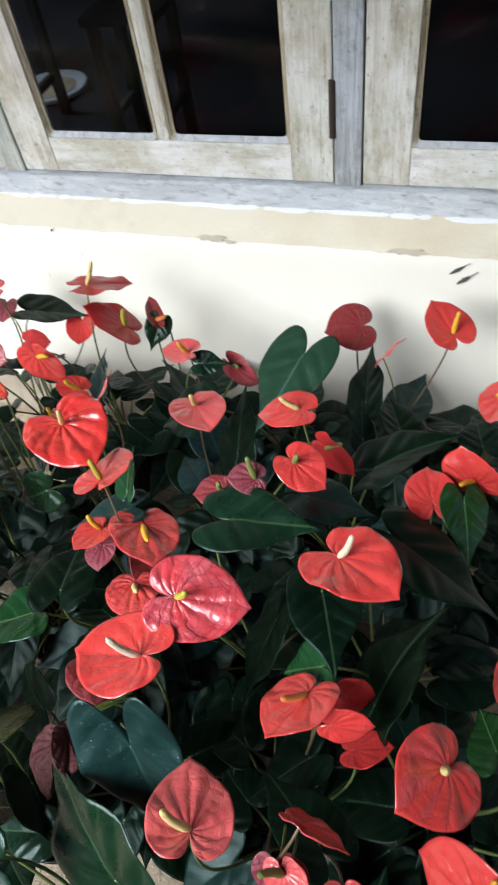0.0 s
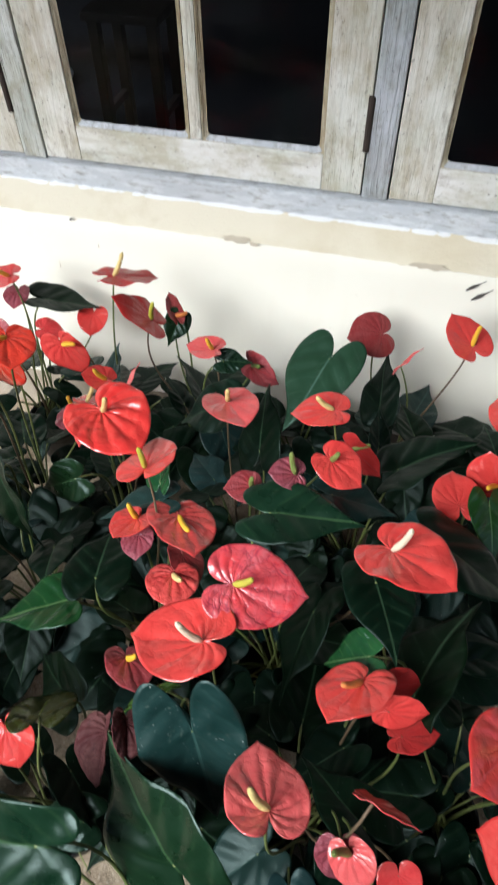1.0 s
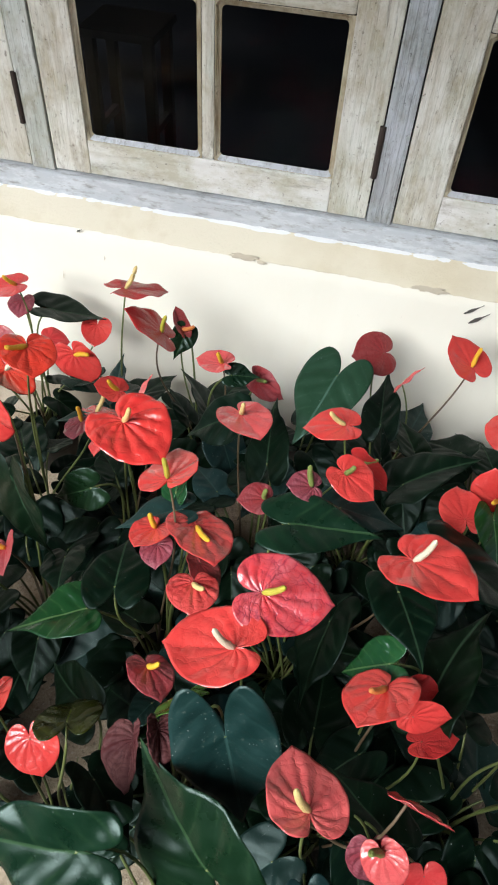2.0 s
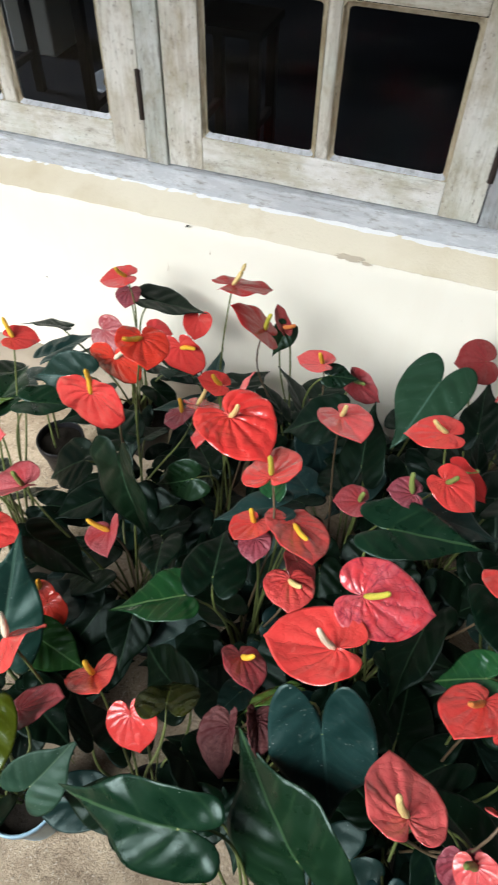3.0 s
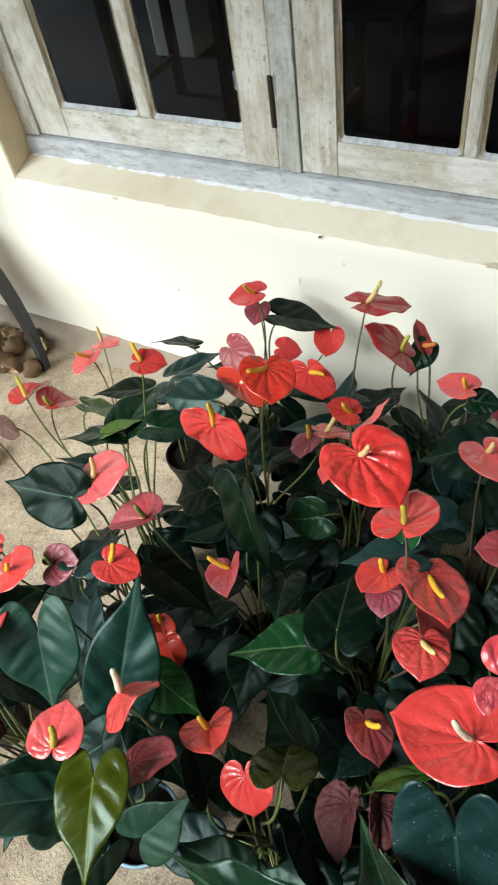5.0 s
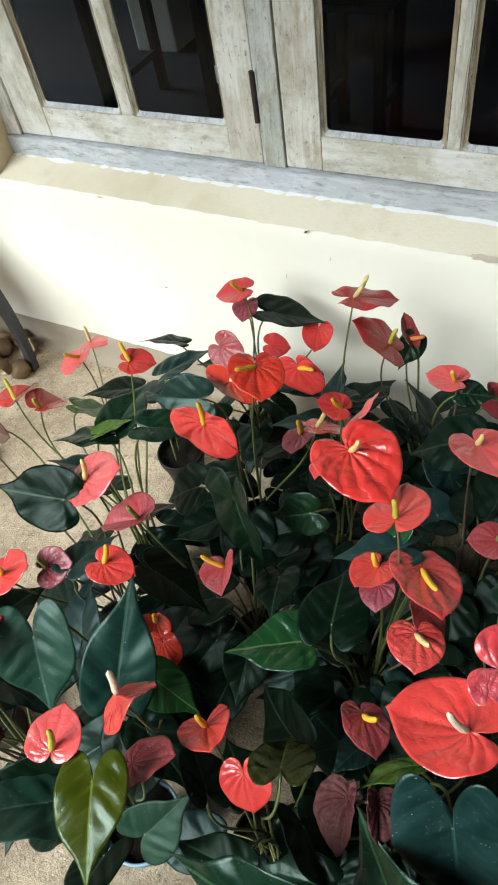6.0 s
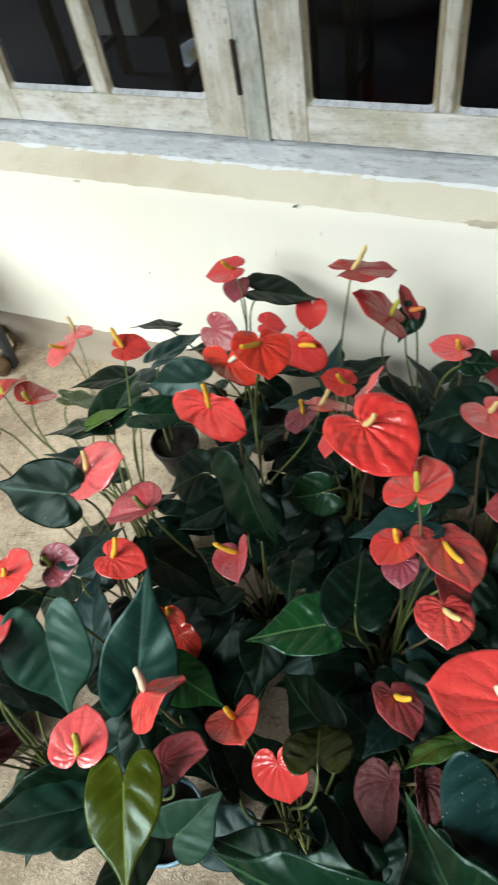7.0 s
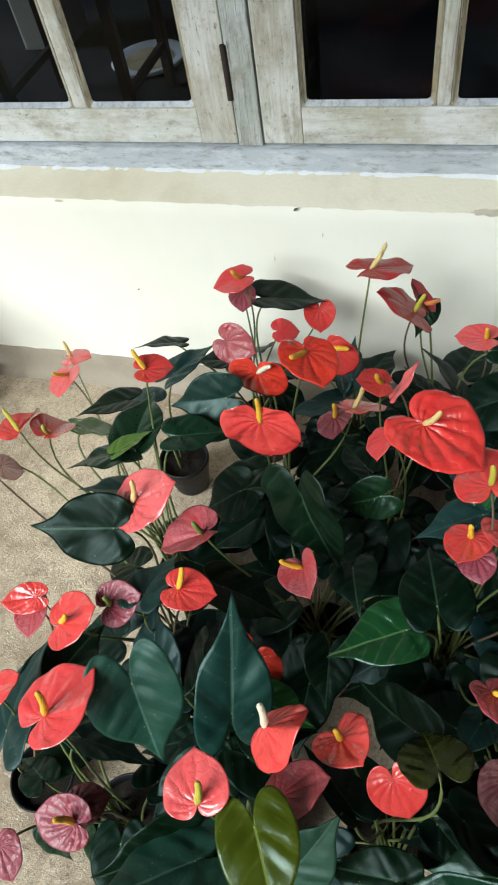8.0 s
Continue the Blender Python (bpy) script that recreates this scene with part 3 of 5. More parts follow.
smear(-0.722, 0.556, 0.016, 35, 0.006)
smear(-0.668, 0.495, 0.012, 85, 0.003, raw_plaster)
smear(-0.783, 0.425, 0.024, 85, 0.0022, raw_plaster)
smear(-1.16, 0.30, 0.008, 20, 0.004)


def baseboard():
    """The bare strip at the foot of the wall, ragged along its top and foot."""
    n, rows = 300, 5
    verts, faces = [], []
    for i in range(n + 1):
        x = -4.2 + 7.4 * i / n
        jag = 0.006 * noise.noise(Vector((x * 7, 3, 1))) + 0.004 * noise.noise(Vector((x * 37, 3, 1)))
        for k, (y, z) in enumerate(((WALL + 0.02, 0.030), (WALL - 0.003, 0.024 + jag), (WALL - 0.008, -0.02), (WALL - 0.014, -0.055 + jag), (WALL - 0.045, FLOOR + 0.0), (WALL - 0.07, FLOOR - 0.006))):
            verts.append((x, y + 0.006 * noise.noise(Vector((x * 11, z * 30, k))), z))
    for i in range(n):
        for k in range(rows):
            a = i * (rows + 1) + k
            faces.append((a, a + 1, a + rows + 2, a + rows + 1))
    return mesh_ob("baseboard", verts, faces, bare_strip, smooth=True)


setting(baseboard(), "bare cement strip at the foot of the wall", "baseboard")

# ---- the window ----
window = setting(new("window_1"), "row of weathered bare-timber casements with small glass panes", "window")
PITCH, SASH_W = 0.773, 0.714
SASH_L = -1.578
FY = 1.374                 # front of the grey frame
member("frame_sill", (WIN_L + 0.005, FY, 0.578), (WIN_R - 0.005, 1.47, 0.638), "x", sill_mat, window, 0.005).data.materials[0] = sill_mat
member("frame_head", (WIN_L + 0.005, 1.385, 1.762), (WIN_R - 0.005, 1.47, WIN_T), "x", wood_grey, window)
member("frame_jamb", (WIN_L + 0.005, 1.383, 0.639), (SASH_L - 0.002, 1.47, 1.761), "z", wood, window)
member("frame_jamb", (SASH_L + 3 * PITCH - 0.055, 1.383, 0.639), (WIN_R - 0.005, 1.47, 1.761), "z", wood_grey, window)


def putty_line():
    verts, faces, n = [], [], 300
    for i in range(n + 1):
        x = WIN_L + 0.01 + (WIN_R - WIN_L - 0.02) * i / n
        w = 0.007 + 0.005 * noise.noise(Vector((x * 12, 4, 0))) + 0.004 * noise.noise(Vector((x * 55, 4, 0)))
        z0 = 0.5835
        verts += [(x, FY - 0.012, z0 + 0.001), (x, FY - 0.0025, z0 + max(0.003, w)), (x, FY + 0.001, z0 + max(0.003, w))]
    for i in range(n):
        for k in range(2):
            faces.append((3 * i + k, 3 * i + 3 + k, 3 * i + 4 + k, 3 * i + 1 + k))
    return mesh_ob("putty", verts, faces, putty, window, "ragged white putty line", smooth=True)


putty_line()


def bead_ring(u0, u1, z0, z1, e):
    """The sloping edge of the timber round one pane, with its small round corners."""
    def loop(inset, radius, y):
        pts = []
        for cx, cz, a0 in ((u1 - inset - radius, z1 - inset - radius, 0), (u0 + inset + radius, z1 - inset - radius, 90), (u0 + inset + radius, z0 + inset + radius, 180), (u1 - inset - radius, z0 + inset + radius, 270)):
            for k in range(6):
                a = radians(a0 + 18 * k)
                pts.append((cx + radius * math.cos(a), y, cz + radius * math.sin(a)))
        return pts
    loops = [loop(-0.0005, 0.0004, SASH + 0.0045), loop(0.001, 0.013, SASH + 0.0045), loop(e * 0.75, 0.010, SASH + 0.0095), loop(e + 0.002, 0.009, SASH + 0.0125)]
    verts = [p for lp in loops for p in lp]
    faces, pale = [], []
    for i in range(3):
        for k in range(24):
            k2 = (k + 1) % 24
            faces.append((i * 24 + k, i * 24 + k2, (i + 1) * 24 + k2, (i + 1) * 24 + k))
            # bottom slope gets the pale sill paint: putty, and sky light painted in
            pale.append(1 if 15 <= k <= 20 and i > 0 else 0)
    return mesh_ob("bead", verts, faces, wood_bead, window, mats=[sill_mat], face_mats=pale)


RAILS = (0.642, 0.7175, 1.018, 1.053, 1.336, 1.371, 1.654, 1.758)
OPENINGS = ((0.099, 0.346, 0.381, 0.633), (0.084, 0.345, 0.373, 0.630), (0.090, 0.345, 0.374, 0.630))
for s in range(3):
    x0 = SASH_L + s * PITCH
    x1 = x0 + SASH_W
    if s < 2:
        member("frame_post", (x1 + 0.003, 1.386, 0.639), (x1 + PITCH - SASH_W - 0.003, 1.47, 1.761), "z", wood_post if s == 0 else wood_grey, window)
    g0, g1, g2, g3 = OPENINGS[s]          # panes between the stiles
    a0, a1, b0, b1 = x0 + g0, x0 + g1, x0 + g2, x0 + g3
    back = SASH + 0.036
    member("stile", (x0, SASH, RAILS[0]), (a0, back, RAILS[7]), "z", wood, window)
    member("stile", (b1, SASH, RAILS[0]), (x1, back, RAILS[7]), "z", wood, window)
    member("rail", (a0, SASH + 0.001, RAILS[0]), (b1, back, RAILS[1]), "x", wood_rail, window)
    member("rail", (a0, SASH + 0.001, RAILS[6]), (b1, back, RAILS[7]), "x", wood_rail, window)
    member("glazing_bar", (a1, SASH + 0.002, RAILS[1]), (b0, back, RAILS[6]), "z", wood, window, 0.008)
    for z0, z1 in ((RAILS[2], RAILS[3]), (RAILS[4], RAILS[5])):
        for u0, u1 in ((a0, a1), (b0, b1)):
            member("glazing_bar", (u0, SASH + 0.003, z0), (u1, back, z1), "x", wood, window, 0.007)
    for z0, z1 in ((RAILS[1], RAILS[2]), (RAILS[3], RAILS[4]), (RAILS[5], RAILS[6])):
        for u0, u1 in ((a0, a1), (b0, b1)):
            e = 0.0085
            bead_ring(u0, u1, z0, z1, e)
            box("pane", (u0 + e, SASH + 0.013, z0 + e), (u1 - e, SASH + 0.0165, z1 - e), glass_mat, window, "clear glass pane")
    # hinges on the right-hand stile
    for zc in (0.79, 1.55):
        verts, faces = tube([(x1 + 0.0005, SASH - 0.004, zc - 0.052), (x1 + 0.0005, SASH - 0.004, zc + 0.052)], [0.0065, 0.0065], 10)
        hinge = mesh_ob("hinge", verts, faces, rust_mat, window, "dark rusty iron hinge")
        box("hinge_leaf", (x1 - 0.004, SASH - 0.0025, zc - 0.05), (x1 + 0.008, SASH + 0.003, zc + 0.05), rust_mat, hinge)

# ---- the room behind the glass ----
setting(box("room_floor", (-5, 1.50, -0.06), (3.2, 5.6, 0.0), room_floor_mat), "concrete room floor with the dimness painted in", "floor")
setting(box("room_wall_far", (-5, 5.6, 0.0), (3.2, 5.7, 2.7), room_gloom), "far room wall with the dimness painted in", "wall")
room_side = setting(new("room_wall_west"), "room wall with an open doorway, dimness painted in", "wall")
box("wall_piece", (-5.1, 1.5, 0.0), (-5.0, 2.6, 2.7), room_gloom, room_side)
box("wall_piece", (-5.1, 3.7, 0.0), (-5.0, 5.7, 2.7), room_gloom, room_side)
box("wall_piece", (-5.1, 2.6, 2.1), (-5.0, 3.7, 2.7), room_gloom, room_side)
setting(box("room_wall_side", (3.2, 1.5, 0.0), (3.3, 5.7, 2.7), room_gloom), "side room wall with the dimness painted in", "wall")
setting(box("room_ceiling", (-5.1, 1.5, 2.7), (3.3, 5.7, 2.8), room_gloom), "room ceiling with the dimness painted in", "ceiling")
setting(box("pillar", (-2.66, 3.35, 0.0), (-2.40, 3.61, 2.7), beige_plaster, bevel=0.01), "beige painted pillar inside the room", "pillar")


def stool(x, y, w, d, h, label):
    s = tagged(new("stool"), label, "stool")
    s.location = (x, y, 0)
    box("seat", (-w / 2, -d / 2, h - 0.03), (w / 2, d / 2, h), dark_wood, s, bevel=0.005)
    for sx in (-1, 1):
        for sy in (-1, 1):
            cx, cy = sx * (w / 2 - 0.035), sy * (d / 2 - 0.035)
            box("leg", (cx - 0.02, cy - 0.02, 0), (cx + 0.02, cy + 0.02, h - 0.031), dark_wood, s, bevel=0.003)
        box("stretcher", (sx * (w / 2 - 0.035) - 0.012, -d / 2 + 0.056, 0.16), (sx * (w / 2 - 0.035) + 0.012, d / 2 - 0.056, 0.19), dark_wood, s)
    return s


stool(-1.12, 2.70, 0.30, 0.28, 0.54, "dark wooden stool standing in the dim room")
table = stool(-1.98, 2.75, 0.62, 0.5, 0.74, "dark wooden table with square legs in the dim room")
table.name = "table"
table["category"] = "table"
mat_ob = tagged(new("round_tray"), "round white tray with beige middle on the room floor", "tray")
mat_ob.location = (-1.90, 3.20, 0.002)
v, f = lathe([(0.0, 0.0), (0.175, 0.0), (0.185, 0.018), (0.175, 0.020), (0.128, 0.008), (0.0, 0.006)], 40)
mesh_ob("rim", v, f, tile_mat, mat_ob, smooth=True)
v, f = lathe([(0.0, 0.0105), (0.12, 0.0105), (0.12, 0.0085)], 40)
mesh_ob("middle", v, f, husk_in, mat_ob, "beige round middle")

# ---- things at the end of the porch ----
chair = tagged(new("chair"), "dark grey painted wooden chair with splayed curved legs", "chair")
chair.location = (-2.05, 0.95, FLOOR)


def chair_leg(top, foot, label=""):
    top, foot = Vector(top), Vector(foot)
    out = (foot.x - top.x) * 0.34
    pts = bezier(top, top + Vector((out, 0.012, -0.11)), foot + Vector((-out * 0.3, (top.y - foot.y) * 0.8, 0.2)), foot, 10)
    verts, faces = [], []
    for i, p in enumerate(pts):
        w = 0.019 - 0.008 * i / 9
        for a, b in ((-1, -1), (1, -1), (1, 1), (-1, 1)):
            verts.append(p + Vector((a * w, b * w * 1.2, 0)))
    for i in range(9):
        for k in range(4):
            k2 = (k + 1) % 4
            faces.append((i * 4 + k, i * 4 + k2, (i + 1) * 4 + k2, (i + 1) * 4 + k))
    faces += [(3, 2, 1, 0), (36, 37, 38, 39)]
    return mesh_ob("leg", [v for v in verts], [f[::-1] for f in faces], chair_mat, chair, label)


chair_leg((0.184, 0.255, 0.47), (0.335, 0.205, 0.0))
chair_leg((0.200, -0.200, 0.47), (0.395, -0.225, 0.0))
chair_leg((-0.130, 0.255, 0.47), (0.040, 0.215, 0.0))
chair_leg((-0.130, -0.200, 0.47), (0.030, -0.225, 0.0))
box("seat", (-0.235, -0.235, 0.455), (0.225, 0.280, 0.49), chair_mat, chair, bevel=0.012)
box("apron", (0.175, -0.19, 0.385), (0.200, 0.19, 0.454), chair_mat, chair, bevel=0.004)
box("apron", (-0.20, -0.19, 0.385), (-0.175, 0.19, 0.454), chair_mat, chair, bevel=0.004)
for bx in (-0.19, 0.0, 0.19):
    box("back_post", (bx - 0.016, 0.195, 0.489), (bx + 0.016, 0.225, 0.90), chair_mat, chair, bevel=0.004)
box("back_rail", (-0.225, 0.192, 0.895), (0.225, 0.229, 0.96), chair_mat, chair, bevel=0.008)

board = tagged(box("white_board", (-0.16, -0.13, 0), (0.16, 0.13, 0.012), tile_mat, bevel=0.003), "flat white board lying on the concrete floor", "board")
board.matrix_basis = pose(-1.70, 0.545, FLOOR + 0.003, 0, 0, -40)


def husk(x, y, size, tilt, turn, closed):
    """A dry split nut husk: a thick hollow shell with a ragged mouth."""
    rings, seg = 7, 14
    span = math.pi * (0.78 if closed else 0.56)
    verts, faces, fm = [], [], []
    for layer, r in ((0, 1.0), (1, 0.78)):
        for i in range(rings + 1):
            for k in range(seg):
                w = 2 * math.pi * k / seg
                a = span * i / rings * (1 + 0.22 * noise.noise(Vector((math.cos(w) * 1.4 + y * 7, math.sin(w) * 1.4, x * 7))))
                q = r * (1 + 0.30 * noise.noise(Vector((math.cos(w) * 1.7 + x * 9, math.sin(w) * 1.7 + y * 9, a * 2))))
                verts.append((size * q * math.sin(a) * math.cos(w), size * q * math.sin(a) * math.sin(w) * 0.85, size * q * -math.cos(a)))
    n = (rings + 1) * seg
    for i in range(rings):
        for k in range(seg):
            k2 = (k + 1) % seg
            a, b, c, d = i * seg + k, i * seg + k2, (i + 1) * seg + k2, (i + 1) * seg + k
            faces += [(d, c, b, a), (n + a, n + b, n + c, n + d)]
            fm += [0, 1]
    for k in range(seg):
        k2 = (k + 1) % seg
        faces.append((rings * seg + k, n + rings * seg + k, n + rings * seg + k2, rings * seg + k2))
        fm.append(1)
    ob = mesh_ob("nut_husk", verts, faces, husk_mat, None, "", True, None, [husk_in], fm)
    ob.matrix_basis = pose(x, y, FLOOR + size * 0.82, tilt, 0, turn)
    return tagged(ob, "dry brown split nut husk on the concrete floor", "nut husk", "husks under the chair")


rng = random.Random(5)
for hx, hy in ((-1.735, 1.115), (-1.80, 1.09), (-1.85, 1.10), (-1.92, 1.146), (-1.944, 1.235), (-1.87, 1.18), (-1.78, 1.215), (-1.99, 1.06), (-2.03, 1.23), (-2.06, 1.12),
               (-1.93, 1.03), (-2.12, 1.18), (-1.72, 0.86), (-1.60, 0.775), (-1.99, 1.17), (-2.10, 1.04), (-1.84, 1.25), (-1.76, 0.80), (-1.895, 1.06), (-1.955, 1.115), (-2.02, 1.15), (-1.90, 1.235), (-2.07, 1.19), (-2.0, 1.0), (-2.16, 1.10)):
    husk(hx, hy, rng.uniform(0.028, 0.039), rng.uniform(40, 125), rng.uniform(0, 360), rng.random() < 0.4)

# ---- plants ----
SPATHE_EDGE = ((0, 1.0), (4, 0.945), (10, 0.900), (20, 0.850), (35, 0.795), (50, 0.740), (65, 0.690), (80, 0.645), (95, 0.610), (110, 0.580), (122, 0.555), (134, 0.525), (144, 0.492), (152, 0.455), (160, 0.400), (168, 0.310), (174, 0.19), (180, 0.06))
LEAF_EDGE = ((0, 1.0), (2, 0.925), (5, 0.845), (10, 0.765), (17, 0.706), (26, 0.668), (38, 0.646), (50, 0.634), (65, 0.612), (80, 0.585), (95, 0.566), (110, 0.560), (122, 0.556), (134, 0.536), (144, 0.492), (152, 0.420), (160, 0.320), (168, 0.190), (180, 0.05))


def outline(deg, edge):
    deg = abs(deg)
    for (a, ra), (b, rb) in zip(edge, edge[1:]):
        if deg <= b:
            return ra + (rb - ra) * (deg - a) / (b - a)
    return edge[-1][1]


def edge_width(edge):
    return 2 * max(outline(d, edge) * math.sin(radians(d)) for d in range(0, 181))


prng = random.Random(11)


def blade(length, width, kind, seed, pucker=1.0, lobe=1.0, crease=None):
    """A heart-shaped blade: its notch at the origin, its tip along +y, its upper side along +z."""
    rings, seg = (18, 96) if kind == "spathe" else (14, 64)
    r = random.Random(seed)
    cup, droop, fold = (r.uniform(-0.04, 0.14), r.uniform(0.0, 0.16), r.uniform(0.0, 0.10)) if kind == "spathe" else (r.uniform(-0.05, 0.05), r.uniform(0.03, 0.22), r.uniform(0.02, 0.20))
    fold = fold if crease is None else crease
    wave, ph, ph2 = r.uniform(0.008, 0.026), r.uniform(0, 6.28), r.uniform(0, 6.28)
    skew = r.uniform(-0.05, 0.05)
    edge = SPATHE_EDGE if kind == "spathe" else LEAF_EDGE
    sx = width / edge_width(edge)
    verts, uv = [(0, 0, 0)], [(0.5, 0.3)]
    for i in range(1, rings + 1):
        f = i / rings
        for k in range(seg):
            deg = -180 + 360 * k / seg
            rad = radians(deg)
            rr = outline(deg, edge) * f * (1 + 0.02 * math.sin(3 * rad + ph))
            x, y = rr * math.sin(rad) * sx, rr * math.cos(rad)
            y = y * lobe * (0.88 if kind == "leaf" else 1.0) if y < 0 else y
            x += skew * y * y
            z = cup * (x * x + y * y) - droop * max(0, y) ** 2 + fold * abs(x) - 0.10 * max(0, -y) ** 2
            z += wave * f * f * math.sin(5 * rad + ph) + 0.5 * wave * f * f * math.sin(9 * rad + ph2)
            if kind == "spathe":
                rl = math.hypot(x, y)
                fan = FAN * abs(math.atan2(abs(x), y)) * (1 + 0.8 * rl)
                swell = abs(math.sin(fan)) ** 0.7 * (0.55 + 0.45 * abs(math.sin(22 * rl + 1.9 * (fan // math.pi))) ** 0.7)
                blister = noise.noise(Vector((x * 9 + seed, y * 9, seed * 0.7)))
                z += pucker * (0.027 * swell * min(1, 4 * f) * min(1, 4 * (1.04 - f)) + 0.012 * blister * min(1, 3 * f)) + 0.035 * f * noise.noise(Vector((x * 3 + seed, y * 3, seed * 1.7)))
            else:
                z += 0.016 * noise.noise(Vector((x * 4 + seed, y * 4, seed * 0.7))) - 0.012 * math.exp(-(x / 0.02) ** 2) * f
                z += 0.019 * abs(math.sin(11 * (y - 1.1 * abs(x) ** 1.3) + ph)) * min(1, 6 * abs(x)) * min(1, 4 * (1.05 - f))
            verts.append((x * length, y * length, z * length))
            uv.append((0.5 + x * 0.5, 0.3 + y * 0.5))
    m = len(verts)
    thick = 0.0009
    verts += [(x, y, z - thick) for x, y, z in verts]
    uv += uv
    faces = []
    for k in range(seg):
        k2 = (k + 1) % seg
        faces.append((0, 1 + k2, 1 + k))
        faces.append((m, m + 1 + k, m + 1 + k2))
    for i in range(rings - 1):
        for k in range(seg):
            k2 = (k + 1) % seg
            a, b, c, d = 1 + i * seg + k, 1 + i * seg + k2, 1 + (i + 1) * seg + k2, 1 + (i + 1) * seg + k
            faces.append((a, b, c, d))
            faces.append((m + d, m + c, m + b, m + a))
    o = 1 + (rings - 1) * seg
    for k in range(seg):
        k2 = (k + 1) % seg
        faces.append((o + k, o + k2, m + o + k2, m + o + k))
    return verts, faces, uv


def stalk(p, owner, at, m3, material, name, thick, seed):
    """The stem from a blade down to the soil of its pot, as a child of the blade."""
    r = random.Random(seed * 3 + 1)
    base = Vector((r.uniform(-0.025, 0.025), r.uniform(-0.025, 0.025), p["soil"]))
    top = Vector(at) - p["at"]
    n, a = m3 @ Vector((0, 0, 1)), m3 @ Vector((0, 1, 0))
    dist = (top - base).length
    if name == "stalk":
        first = top + (-n * 0.30 - a * 0.05 + Vector((0, 0, -0.18))) * dist * 0.7
    else:
        first = top + (-n * 0.25 - a * 0.35 + Vector((0, 0, -0.05))) * dist * 0.5
    pts = bezier(top, first, base + (top - base) * 0.25 + Vector((0, 0, dist * 0.28)), base, 16)
    inv = owner.matrix_basis.inverted()
    verts, faces = tube([inv @ q for q in pts], [thick * (0.8 + 0.45 * i / 15) for i in range(16)], 7)
    return mesh_ob(name, verts, faces, material, owner, "", True)


count = {"seed": 0}


def turn3(angles):
    return Euler([radians(a) for a in angles]).to_matrix()


def leaf(p, at, angles, length, width, look_name, lobe=1.0):
    count["seed"] += 1
    s = count["seed"]
    verts, faces, uv = blade(length, width, "leaf", s, 1.0, lobe)
    ob = mesh_ob("leaf", verts, faces, LEAF[look_name], p["ob"], {"bright": "fresh glossy green leaf", "lime": "pale green young leaf", "olive": "young olive-green leaf", "blue": "dusty bluish-green leaf", "teal": "teal-green leaf, sky sheen put into its colour, dust flecks"}.get(look_name, ""), True, uv)
    m3 = turn3(angles)
    ob.matrix_basis = Matrix.Translation(Vector(at) - p["at"]) @ m3.to_4x4()
    stalk(p, ob, at, m3, stem_green, "petiole", 0.0024, s)
    return ob


def flower(p, at, angles, length, width, look_name, spadix=None, tone="yellow", crease=None, lobe=1.0):
    count["seed"] += 1
    s = count["seed"]
    verts, faces, uv = blade(length, width, "spathe", s, {"pink": 0.6, "deep": 0.35, "dark": 0.6, "faded": 0.8, "red": 0.7, "orange": 0.75, "bright": 1.7, "pinkred": 0.5, "veined": 1.4, "pinkveined": 1.0, "purplered": 1.0, "withered": 2.6, "purple": 1.5}.get(look_name, 1.0), lobe, crease)
    ob = mesh_ob("spathe", verts, faces, SPATHE[look_name], p["ob"], SPATHE_WORDS.get(look_name, ""), True, uv)
    m3 = turn3(angles)
    ob.matrix_basis = Matrix.Translation(Vector(at) - p["at"]) @ m3.to_4x4()
    if spadix:
        d = Vector(spadix)
        size = d.length
        side = d.cross(Vector((0, 0, 1)))
        pts, rad = [], []
        for i in range(12):
            f = i / 11
            pts.append(d * f * 0.985 + Vector((0, 0, 0.0015)) + d.cross(side).normalized() * (0.05 * size * math.sin(math.pi * f)))
            rad.append(0.0050 * min(1.0, 0.55 + 2.5 * f) * (1 - 0.28 * f) * (math.sqrt(max(0.0, 1 - ((f - 0.86) / 0.14) ** 2)) if f > 0.86 else 1.0) + 0.0003)
        v, f = tube(pts, rad, 10)
        mesh_ob("spadix", v, f, SPADIX[tone], ob, tone + " knobbly spadix", True)
    stalk(p, ob, at, m3, stem_green if s % 3 else stem_red, "stalk", 0.0022, s)
    return ob


